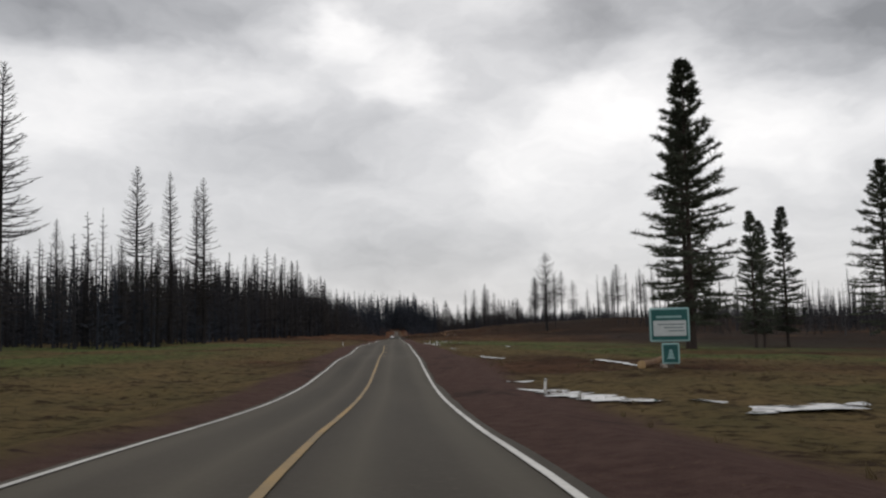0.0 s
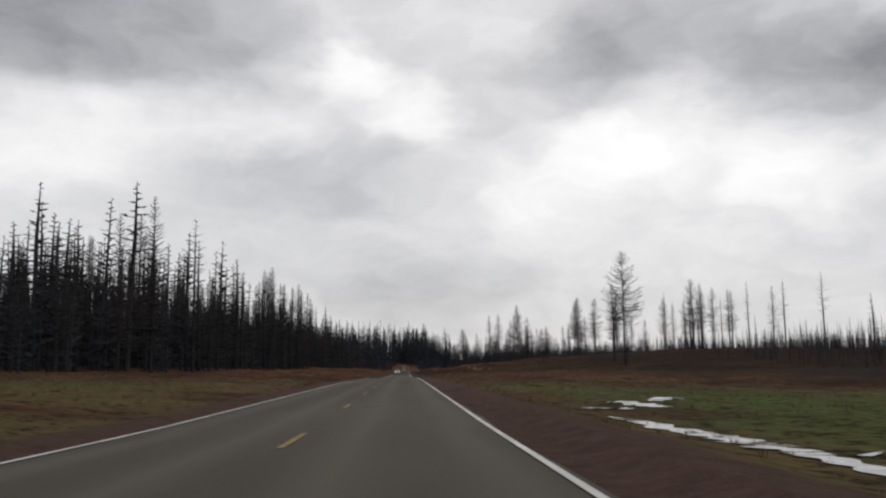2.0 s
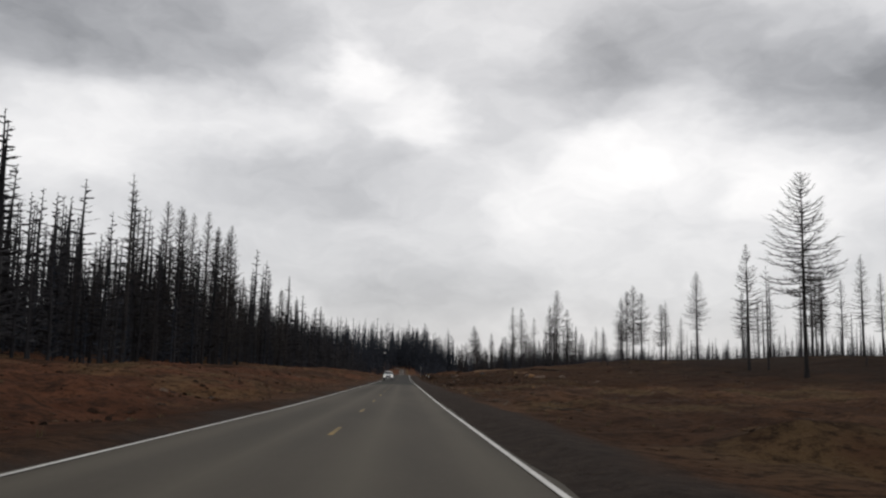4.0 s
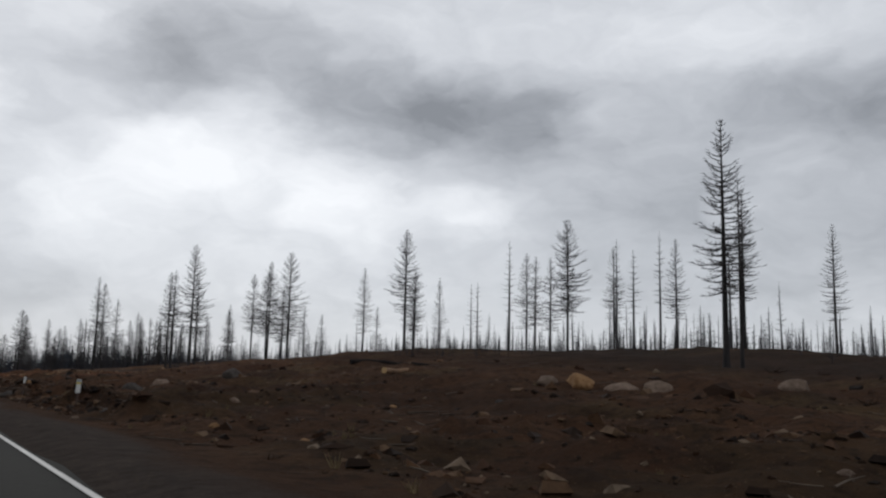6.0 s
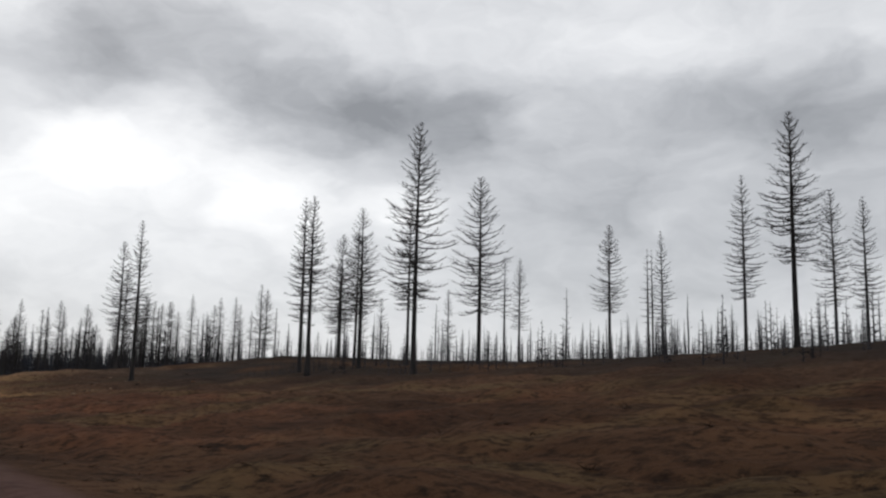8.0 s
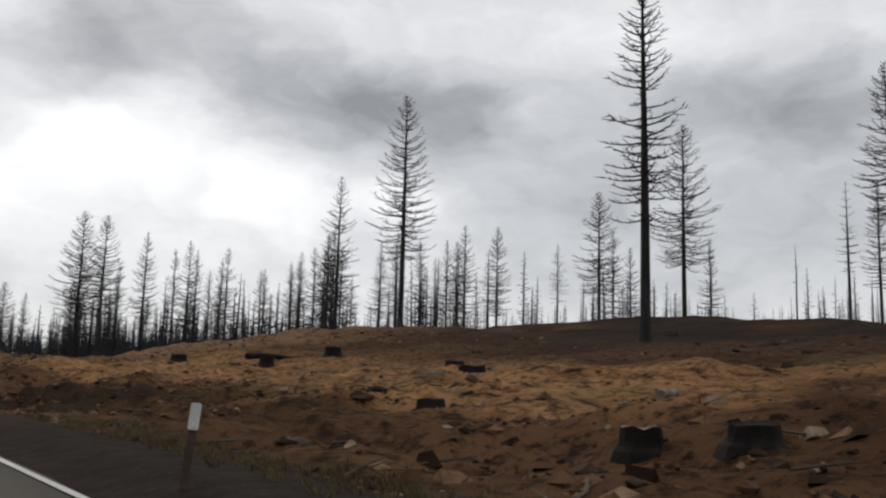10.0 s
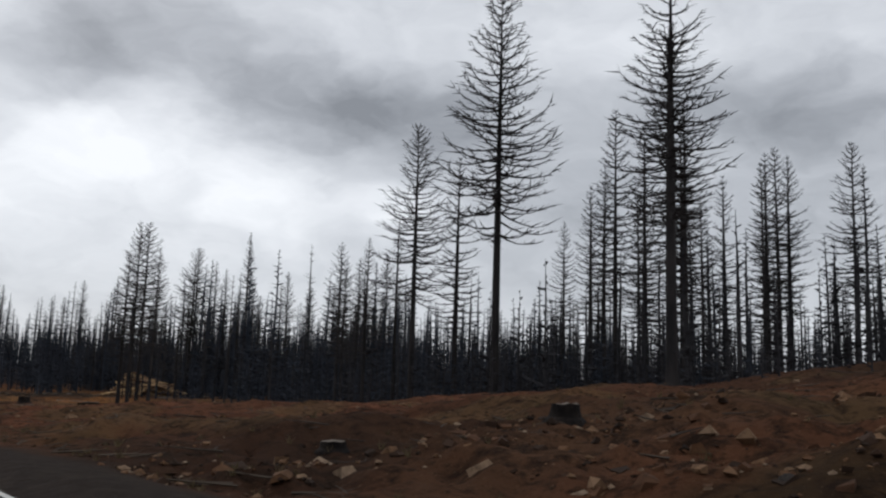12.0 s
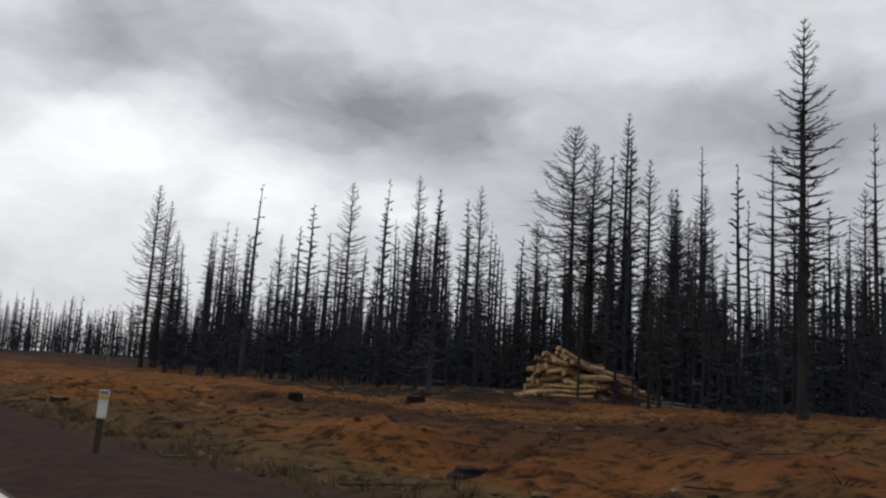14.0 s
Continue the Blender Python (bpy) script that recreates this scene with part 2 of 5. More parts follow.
bark_burnt = two_tone("burnt_bark", (0.020, 0.019, 0.020), (0.044, 0.039, 0.038), 2.0, stretch=(1, 1, 0.25), bump=0.7, depth=0.03)
bark_pine = two_tone("pine_bark", (0.040, 0.033, 0.030), (0.085, 0.066, 0.055), 2.2, stretch=(1, 1, 0.3), bump=0.7, depth=0.03)
twig_dead = two_tone("dead_twigs", (0.030, 0.028, 0.029), (0.060, 0.053, 0.050), 1.4, bump=0.1)
needle_live = two_tone("green_needles", (0.058, 0.068, 0.052), (0.100, 0.110, 0.078), 0.7, bump=0.1)
# haze put into the colour: snags on the rim paler than other burnt wood
snag_mat = two_tone("hazed_snags", (0.050, 0.050, 0.054), (0.090, 0.088, 0.092), 0.15, bump=0.1)
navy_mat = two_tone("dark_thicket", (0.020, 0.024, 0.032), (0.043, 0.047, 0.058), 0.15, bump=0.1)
thicket_mat = two_tone("burnt_thicket", (0.021, 0.021, 0.024), (0.045, 0.043, 0.046), 0.15, bump=0.1)
rock_mat = two_tone("brown_stone", (0.085, 0.058, 0.042), (0.17, 0.125, 0.095), 3.0, bump=0.6, depth=0.03)
rock_ochre = two_tone("ochre_stone", (0.16, 0.085, 0.038), (0.27, 0.16, 0.08), 3.0, bump=0.6, depth=0.03)
rock_dark = two_tone("dark_stone", (0.035, 0.030, 0.028), (0.07, 0.06, 0.052), 3.5, bump=0.6, depth=0.03)
clod_mat = two_tone("earth_clods", (0.010, 0.007, 0.005), (0.052, 0.029, 0.017), 0.9, bump=0.5)
stump_mat = two_tone("charred_wood", (0.007, 0.006, 0.006), (0.022, 0.017, 0.014), 5.0, bump=0.6, depth=0.02)
cut_wood = two_tone("fresh_cut_wood", (0.38, 0.24, 0.11), (0.55, 0.39, 0.21), 6.0, bump=0.2, rough=0.8)
log_bark = two_tone("peeling_log_bark", (0.10, 0.06, 0.04), (0.25, 0.155, 0.09), 2.5, stretch=(1, 1, 0.3), bump=0.5)
litter_mat = two_tone("scorched_branches", (0.035, 0.027, 0.022), (0.115, 0.088, 0.066), 0.6, bump=0.3)
grey_wood = two_tone("weathered_wood", (0.10, 0.08, 0.065), (0.21, 0.175, 0.145), 5.0, bump=0.4)
grass_dry = two_tone("dry_grass", (0.090, 0.070, 0.036), (0.17, 0.128, 0.068), 0.8, bump=0.1)
paint_white = two_tone("white_road_paint", (0.50, 0.49, 0.46), (0.36, 0.35, 0.33), 1.2, rough=0.7, bump=0.15, fine=30)
paint_yellow = two_tone("yellow_road_paint", (0.33, 0.20, 0.055), (0.20, 0.14, 0.06), 1.5, rough=0.7, bump=0.15, fine=30)
paint_worn = two_tone("worn_yellow_paint", (0.105, 0.085, 0.050), (0.25, 0.17, 0.065), 2.5, rough=0.8, bump=0.15, fine=30)
plastic_white = two_tone("white_plastic", (0.75, 0.75, 0.73), (0.62, 0.61, 0.58), 6.0, rough=0.5, bump=0.05)
metal_post = two_tone("galvanised_steel", (0.42, 0.43, 0.43), (0.30, 0.30, 0.30), 8.0, rough=0.45, metal=0.7, bump=0.1)
metal_back = two_tone("bare_aluminium", (0.40, 0.39, 0.35), (0.30, 0.29, 0.27), 5.0, rough=0.55, metal=0.6, bump=0.05)
post_dark = two_tone("rusty_steel", (0.05, 0.035, 0.03), (0.09, 0.06, 0.045), 12.0, rough=0.7, metal=0.4, bump=0.3)
sign_green = two_tone("green_sign_enamel", (0.015, 0.085, 0.085), (0.020, 0.11, 0.10), 4.0, rough=0.4, bump=0.03)
sign_edge = two_tone("pale_sign_edge", (0.25, 0.42, 0.42), (0.32, 0.48, 0.47), 6.0, rough=0.4, bump=0.03)
sign_white = two_tone("white_sign_panel", (0.62, 0.66, 0.66), (0.54, 0.58, 0.58), 6.0, rough=0.4, bump=0.03)
ink = two_tone("grey_lettering", (0.20, 0.24, 0.24), (0.16, 0.20, 0.20), 9.0, rough=0.5, bump=0.02)
sticker = two_tone("yellow_sticker", (0.62, 0.48, 0.10), (0.52, 0.40, 0.10), 9.0, rough=0.5, bump=0.02)
car_white = two_tone("white_car_paint", (0.70, 0.70, 0.69), (0.64, 0.64, 0.63), 3.0, rough=0.25, bump=0.0)
car_dark = two_tone("dark_car_plastic", (0.02, 0.02, 0.022), (0.035, 0.035, 0.035), 6.0, rough=0.4, bump=0.02)
tyre_mat = two_tone("tyre_rubber", (0.018, 0.018, 0.018), (0.03, 0.03, 0.03), 8.0, rough=0.85, bump=0.1)
chrome = two_tone("chrome", (0.6, 0.6, 0.6), (0.5, 0.5, 0.5), 5.0, rough=0.2, metal=1.0, bump=0.0)


def make_rubble(name, k=1.0):
    """Broken stones and clods, each piece with a colour of its own."""
    m, n, l, s = material(name, 0.95)
    s.inputs["Specular IOR Level"].default_value = 0.1
    piece = n.new("ShaderNodeNewGeometry")
    ramp = n.new("ShaderNodeValToRGB")
    ramp.color_ramp.interpolation = "LINEAR"
    stops = ((0.0, (0.018, 0.012, 0.009)), (0.35, (0.042, 0.025, 0.017)), (0.6, (0.090, 0.043, 0.023)), (0.8, (0.165, 0.092, 0.050)), (0.93, (0.20, 0.125, 0.075)), (1.0, (0.27, 0.20, 0.14)))
    while len(ramp.color_ramp.elements) < len(stops):
        ramp.color_ramp.elements.new(0.5)
    for e, (at, c) in zip(ramp.color_ramp.elements, stops):
        e.position, e.color = at, rgba(tuple(k * v for v in c))
    l.new(piece.outputs["Random Per Island"], ramp.inputs[0])
    grain = noise_at(n, l, 14, 4, 0.7)
    c = blend(n, l, grain, ramp.outputs[0], (0.022, 0.014, 0.010), 0.45, 0.85)
    l.new(c, s.inputs["Base Color"])
    relief(n, l, s, grain, 0.5, 0.01)
    return m


def make_glass():
    m, n, l, s = material("dark_glass", 0.05)
    s.inputs["Base Color"].default_value = (0.02, 0.025, 0.028, 1)
    s.inputs["Specular IOR Level"].default_value = 0.6
    return m


def make_headlight():
    m, n, l, s = material("lit_headlight", 0.1)
    s.inputs["Base Color"].default_value = (0.9, 0.9, 0.85, 1)
    s.inputs["Emission Color"].default_value = (1.0, 0.96, 0.86, 1)
    s.inputs["Emission Strength"].default_value = 0.7
    return m


def make_water():
    m, n, l, s = material("rain_water", 0.06)
    s.inputs["Base Color"].default_value = (0.045, 0.040, 0.032, 1)
    s.inputs["Specular IOR Level"].default_value = 0.9
    s.inputs["IOR"].default_value = 1.5
    relief(n, l, s, noise_at(n, l, 3.5, 3), 0.12, 0.02)
    return m


def make_asphalt():
    m, n, l, s = material("worn_asphalt", 0.9)
    s.inputs["Specular IOR Level"].default_value = 0.1
    big = noise_at(n, l, 0.35, 5, 0.6, (1.6, 0.25, 1))
    fine = noise_at(n, l, 26, 3, 0.7)
    c = blend(n, l, big, (0.044, 0.038, 0.031), (0.066, 0.057, 0.045))
    c = blend(n, l, fine, c, (0.084, 0.073, 0.057), 0.55, 0.9)
    dimmed_stretch = n.new("ShaderNodeAttribute")
    dimmed_stretch.attribute_name = "dimmed_stretch"
    # wheel tracks polished lighter, an oil band between them
    track = n.new("ShaderNodeAttribute")
    track.attribute_name = "track"
    c = blend(n, l, track.outputs["Fac"], c, (0.086, 0.076, 0.059), 0.0, 1.4)
    crack = noise_at(n, l, 1.1, 8, 0.75, (1, 0.4, 1))
    c = blend(n, l, crack, c, (0.018, 0.017, 0.016), 0.64, 0.72)
    # darkening of one stretch put into the colour, for the dimmer exposure there
    c = blend(n, l, dimmed_stretch.outputs["Fac"], c, blend(n, l, fine, (0.009, 0.009, 0.008), (0.018, 0.018, 0.016), 0.4, 0.8), 0.0, 1.0)
    l.new(c, s.inputs["Base Color"])
    relief(n, l, s, fine, 0.35, 0.008)
    return m


def make_ground():
    m, n, l, s = material("scorched_ground", 0.95)
    s.inputs["Specular IOR Level"].default_value = 0.02

    def attribute(name):
        a = n.new("ShaderNodeAttribute")
        a.attribute_name = name
        return a.outputs["Fac"]

    patch = noise_at(n, l, 0.16, 6, 0.62)
    streak = noise_at(n, l, 0.9, 6, 0.65, (1, 0.55, 1))
    fine = noise_at(n, l, 5.5, 5, 0.7)
    grain = noise_at(n, l, 30, 3, 0.7)
    soil = blend(n, l, patch, (0.042, 0.022, 0.014), (0.100, 0.052, 0.029), 0.38, 0.62)
    tilled = blend(n, l, streak, (0.150, 0.084, 0.048), (0.280, 0.170, 0.104), 0.35, 0.65)
    soil = blend(n, l, attribute("tilled"), soil, tilled, 0.0, 1.0)
    orange = blend(n, l, streak, (0.074, 0.029, 0.016), (0.158, 0.064, 0.034), 0.35, 0.65)
    orange = blend(n, l, attribute("dusty"), orange, blend(n, l, streak, (0.23, 0.116, 0.052), (0.36, 0.195, 0.090), 0.35, 0.65), 0.0, 1.0)
    orange = blend(n, l, attribute("rust"), orange, blend(n, l, streak, (0.165, 0.066, 0.020), (0.27, 0.115, 0.038), 0.35, 0.65), 0.0, 1.0)
    soil = blend(n, l, attribute("bare"), soil, orange, 0.0, 1.0)
    turf = blend(n, l, streak, (0.098, 0.078, 0.036), (0.150, 0.106, 0.050), 0.35, 0.65)
    turf = blend(n, l, attribute("green"), turf, (0.085, 0.105, 0.036), 0.0, 1.0)
    c = blend(n, l, attribute("grass"), soil, turf, 0.0, 1.0)
    c = blend(n, l, attribute("ash"), c, (0.022, 0.019, 0.018), 0.0, 1.0)
    c = blend(n, l, attribute("damp_dimmed"), c, blend(n, l, streak, (0.012, 0.008, 0.006), (0.034, 0.018, 0.011), 0.35, 0.65), 0.0, 1.0)
    cinder = blend(n, l, fine, (0.030, 0.024, 0.021), (0.054, 0.042, 0.035))
    cinder = blend(n, l, attribute("red"), cinder, blend(n, l, fine, (0.100, 0.054, 0.046), (0.140, 0.080, 0.068)), 0.0, 1.0)
    c = blend(n, l, fine, c, (0.020, 0.013, 0.009), 0.49, 0.66)
    c = blend(n, l, noise_at(n, l, 1.7, 7, 0.72), c, (0.022, 0.013, 0.009), 0.52, 0.66)
    cinder = blend(n, l, streak, cinder, (0.034, 0.026, 0.022), 0.56, 0.74)
    c = blend(n, l, attribute("shoulder"), c, cinder, 0.0, 1.0)
    c = blend(n, l, grain, c, (0.20, 0.130, 0.075), 0.62, 0.85)
    l.new(c, s.inputs["Base Color"])
    lumpy = noise_at(n, l, 2.6, 8, 0.75)
    mix = n.new("ShaderNodeMath")
    mix.operation = "MULTIPLY_ADD"
    l.new(lumpy, mix.inputs[0])
    mix.inputs[1].default_value = 2.2
    l.new(fine, mix.inputs[2])
    relief(n, l, s, mix.outputs[0], 0.9, 0.075)
    return m


rubble_mat, rubble_wet = make_rubble("broken_rubble"), make_rubble("wet_rubble", 0.45)
glass, headlight, water_mat, asphalt, earth = make_glass(), make_headlight(), make_water(), make_asphalt(), make_ground()

# ---- helpers for building ----
class Geo:
    """Corners and faces of one mesh, gathered piece by piece."""

    def __init__(self):
        self.v, self.f = [], []

    def tube(self, points, radii, sides=5, cap=True):
        base = len(self.v)
        points = [Vector(p) for p in points]
        for i, (p, r) in enumerate(zip(points, radii)):
            a = points[min(i + 1, len(points) - 1)] - points[max(i - 1, 0)]
            a.normalize()
            u = a.cross(Vector((0.31, 0.77, 0.55)) if abs(a.z) > 0.8 else Vector((0, 0, 1))).normalized()
            w = a.cross(u)
            for k in range(sides):
                q = 2 * math.pi * k / sides
                self.v.append(tuple(p + r * (math.cos(q) * u + math.sin(q) * w)))
        for i in range(len(points) - 1):
            for k in range(sides):
                a, b = base + i * sides + k, base + i * sides + (k + 1) % sides
                self.f.append((a, b, b + sides, a + sides))
        if cap:
            self.f.append(tuple(base + k for k in range(sides))[::-1])
            self.f.append(tuple(base + (len(points) - 1) * sides + k for k in range(sides)))

    def spike(self, a, b, r):
        """A thin needle with three faces from a to b."""
        a, b = Vector(a), Vector(b)
        d = b - a
        u = d.cross(Vector((0.2, 0.3, 0.93)))
        if u.length < 1e-6:
            u = d.cross(Vector((1, 0, 0)))
        u.normalize()
        w = d.cross(u).normalized()
        n = len(self.v)
        self.v += [tuple(a + r * u), tuple(a + r * (-0.5 * u + 0.87 * w)), tuple(a + r * (-0.5 * u - 0.87 * w)), tuple(b)]
        self.f += [(n, n + 1, n + 3), (n + 1, n + 2, n + 3), (n + 2, n, n + 3)]

    def blade(self, a, b, r):
        """A fine twig: one slim triangle, turned at random by its own direction."""
        a, b = Vector(a), Vector(b)
        d = b - a
        u = d.cross(Vector((math.sin(91 * a.x + 37 * b.z), math.sin(73 * a.y + 53 * b.x), math.sin(61 * a.z + 47 * b.y)))).normalized() * r
        n = len(self.v)
        self.v += [tuple(a + u), tuple(a - u), tuple(b)]
        self.f += [(n, n + 1, n + 2)]

    def box(self, x0, y0, z0, x1, y1, z1, top=1.0):
        n = len(self.v)
        cx, cy = (x0 + x1) / 2, (y0 + y1) / 2
        for z, k in ((z0, 1.0), (z1, top)):
            self.v += [(cx + (x - cx) * k, cy + (y - cy) * k, z) for x, y in ((x0, y0), (x1, y0), (x1, y1), (x0, y1))]
        self.f += [(n + 3, n + 2, n + 1, n), (n + 4, n + 5, n + 6, n + 7)]
        self.f += [(n + k, n + (k + 1) % 4, n + 4 + (k + 1) % 4, n + 4 + k) for k in range(4)]

    def mesh(self, name, mat, shade=False):
        me = bpy.data.meshes.new(name)
        me.from_pydata(self.v, [], self.f)
        me.materials.append(mat)
        if shade:
            me.shade_smooth()
        me.update()
        return me


def part(name, geo, mat, parent, label="", shade=False):
    """One mesh object under a thing or a part. geo: a Geo, a bmesh or a finished mesh."""
    if isinstance(geo, Geo):
        me = geo.mesh(name, mat, shade)
    elif isinstance(geo, bmesh.types.BMesh):
        me = bpy.data.meshes.new(name)
        geo.to_mesh(me)
        geo.free()
        me.materials.append(mat)
        if shade:
            me.shade_smooth()
    else:
        me = geo
    ob = new(name, me)
    ob.parent = parent
    if label:
        ob["label"] = label
    return ob


def thing(name, m, label, category, group="", kind=""):
    ob = new(name)
    ob.empty_display_size = 0.2
    ob.matrix_basis = m
    return tagged(ob, label, category, group, kind)


def solid(name, geo, mat, label, category, group="", kind="", shade=False):
    """A thing that is one mesh."""
    return tagged(part(name, geo, mat, None, "", shade), label, category, group, kind)


def bevelled_box(sx, sy, sz, bevel, centre=(0, 0, 0), segments=2):
    bm = bmesh.new()
    bmesh.ops.create_cube(bm, size=1)
    bmesh.ops.scale(bm, vec=(sx, sy, sz), verts=bm.verts)
    bmesh.ops.bevel(bm, geom=bm.edges[:], offset=bevel, segments=segments, affect="EDGES")
    bmesh.ops.translate(bm, vec=centre, verts=bm.verts)
    return bm


def stand(x, y, sink=0.0, turn=0.0, size=1.0):
    """The pose of a thing that stands on the ground at x, y."""
    return pose(x, y, float(ground_z(x, y)) - sink, 0, 0, turn) @ Matrix.Scale(size, 4)


# ---- ground and road ----
def grow(start, stop, first, factor):
    out, step = [start], first
    while out[-1] < stop:
        out.append(out[-1] + step)
        step *= factor
    return out


def build_ground():
    right = [a for a in grow(14, 2500, 0.4, 1.13)]
    left = [-a for a in grow(12, 2500, 0.4, 1.13)][::-1]
    xs = np.array(left[:-1] + list(np.arange(-12, 1.5, 0.3)) + list(np.arange(1.5, 7, 0.12)) + list(np.arange(7, 14, 0.3)) + right)
    ys = np.array([-1800, -900, -400, -200, -110, -70] + list(np.arange(-50, 172, 0.6)) + list(np.arange(172, 278, 0.24)) + list(np.arange(278, 338, 0.8)) + list(np.arange(338, 530, 0.26)) + grow(530, 3400, 0.8, 1.06))
    gx, gy = np.meshgrid(xs, ys)
    gz = ground_z(gx, gy)
    nx, ny = len(xs), len(ys)
    verts = np.stack([gx, gy, gz], -1).reshape(-1, 3)
    i = np.arange(nx - 1)[None, :] + np.arange(ny - 1)[:, None] * nx
    faces = np.stack([i, i + 1, i + nx + 1, i + nx], -1).reshape(-1, 4)
    me = bpy.data.meshes.new("ground")
    me.from_pydata(verts.tolist(), [], faces.tolist())
    x, y = verts[:, 0], verts[:, 1]
    dr, dl = x - road_right(y), road_left(y) - x
    d = np.maximum(dr, dl)
    n1, n2 = layered(x, y, 9, 4, 21), layered(x, y, 3, 4, 33)
    wide = np.where(dr > 0, np.interp(y, [0, 60, 200, 230, 250, 262, 280, 335, 350, 425, 450, 466, 480, 500, 540], [1.5, 1.2, 1.0, 0.85, 0.95, 1.15, 0.9, 0.6, 1.15, 1.15, 0.8, 1.1, 1.3, 1.5, 1.7]), np.interp(y, [90, 130], [0.7, 0.4]))
    shoulder = (1 - smooth(wide * 0.8, wide * 1.25, d + 0.25 * n2))
    # wheel tracks of timber lorries that leave the road beside the log pile
    for ax, ay, bx, by in ((1.5, 483.2, 14, 472.6), (1.2, 494.2, 13, 483.2), (13, 483.2, 34, 470)):
        u = np.clip(((x - ax) * (bx - ax) + (y - ay) * (by - ay)) / ((bx - ax) ** 2 + (by - ay) ** 2), 0, 1)
        off = np.hypot(x - ax - u * (bx - ax), y - ay - u * (by - ay))
        shoulder = np.maximum(shoulder, 0.75 * (1 - smooth(0.35, 0.95, off + 0.3 * n2)))
    wet = 1 - smooth(88, 122, y + 8 * n1)
    grass = wet * smooth(-0.5, 0.25, n1 + 0.25) + 0.35 * smooth(0.25, 0.6, n2) * smooth(1, 2.5, d)
    grass = np.maximum(grass, 0.8 * smooth(470, 490, y) * smooth(0.9, 1.4, dr) * (1 - smooth(2.2, 3.4, dr + 0.8 * n2)))
    grass = np.maximum(grass, 0.55 * smooth(250, 256, y) * (1 - smooth(261, 264, y)) * smooth(1.2, 2.0, dr) * (1 - smooth(6, 10, dr + 1.5 * n1)) * smooth(-0.3, 0.2, n2))
    green = np.clip(smooth(0.0, 0.5, n1 + 0.25 * n2) * smooth(3, 8, d) + 0.85 * smooth(50, 58, y) * smooth(1.9, 3.0, dr + 0.4 * n2) * (1 - smooth(25, 40, dr)), 0, 1) * wet
    bare = smooth(225, 262, y) * smooth(-0.35, 0.3, n1 + 0.3 * n2 + 0.15) * (1 - smooth(9, 22, d) * (1 - smooth(440, 475, y)))
    tilled = 0.9 * smooth(380, 390, y) * (1 - smooth(399, 409, y)) * (d < 40)
    rust = smooth(492, 515, y + 6 * n1) * (1 - smooth(545, 600, y))
    dusty = smooth(335, 348, y) * (1 - smooth(399, 412, y)) + 1.0 * (1 - smooth(100, 130, y)) + 0.06 * smooth(250, 260, y) * (1 - smooth(278, 300, y))
    red = smooth(355, 364, y) * (1 - smooth(402, 415, y)) + 0.55 * (1 - smooth(100, 130, y)) + 0.9 * smooth(247, 256, y) * (1 - smooth(278, 300, y)) + 0.12 * smooth(455, 466, y) + 0.2 * smooth(485, 497, y)
    bare = np.maximum(bare, 1.0 * smooth(428, 445, y) * smooth(-0.9, -0.1, n1 + 0.5 * n2 + 0.1) * (1 - smooth(60, 90, d)) * (1 - smooth(545, 600, y)) * (x > 0))
    bare = np.maximum(bare, 0.7 * smooth(378, 386, y) * (1 - smooth(440, 460, y)) * smooth(0.0, 0.4, n2 + 0.5 * n1))
    bare = bare * (1 - 0.85 * smooth(340, 352, y) * (1 - smooth(376, 388, y)) * (1 - smooth(3.6, 5.0, d + 0.8 * n2))) * (1 - 0.8 * smooth(330, 350, y) * (1 - smooth(430, 450, y)) * smooth(14, 20, d + 3 * n1))
    bare = np.maximum(bare, 0.9 * smooth(120, 150, y) * smooth(-0.25, 0.3, n1) * (x < 0))
    bare = np.where(y < 338, 0.7 * bare * smooth(1.2, 2.8, d + 0.6 * n2), bare)
    damp_dimmed = smooth(212, 218, y) * (1 - smooth(236, 244, y)) * np.exp(-((dr - 2.1 - 0.25 * np.sin(0.9 * y)) / 0.5) ** 2) * smooth(-0.4, 0.2, n2)
    damp_dimmed = np.maximum(damp_dimmed, 0.75 * smooth(184, 190, y) * (1 - smooth(262, 275, y)) * smooth(1.2, 2, dr) * (1 - smooth(7, 10, dr)) * smooth(0.15, 0.5, n2))
    # soil colour darkened evenly over this stretch in place of a lower exposure
    damp_dimmed = np.maximum(damp_dimmed, 0.5 * smooth(174, 186, y) * (1 - smooth(248, 257, y)) * (x > 0))
    damp_dimmed = np.maximum(damp_dimmed, 0.9 * smooth(228, 234, y) * (1 - smooth(249, 254, y)) * smooth(0.5, 0.9, dr) * (1 - smooth(2.2, 3.4, dr + 0.5 * n1)) * smooth(-0.5, 0.1, n2))
    damp_dimmed = np.maximum(damp_dimmed, 0.75 * smooth(342, 350, y) * (1 - smooth(420, 440, y)) * smooth(1.2, 1.6, dr) * (1 - smooth(4, 7, dr)) * smooth(0.2, 0.55, n2))
    bare = bare * (1 - 0.55 * smooth(400, 408, y) * (1 - smooth(426, 436, y)))
    ash = np.clip(smooth(14, 40, d) * (1 - 0.75 * smooth(440, 470, y) * (1 - smooth(30, 38, x))), 0, 1) * smooth(-0.6, 0.1, n1 + 0.4) * 0.85
    for key, values in (("shoulder", shoulder), ("grass", np.clip(grass, 0, 1)), ("green", green), ("bare", bare), ("ash", ash), ("tilled", tilled), ("dusty", dusty), ("rust", rust), ("damp_dimmed", damp_dimmed), ("red", red)):
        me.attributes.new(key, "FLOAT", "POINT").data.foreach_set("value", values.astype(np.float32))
    me.materials.append(earth)
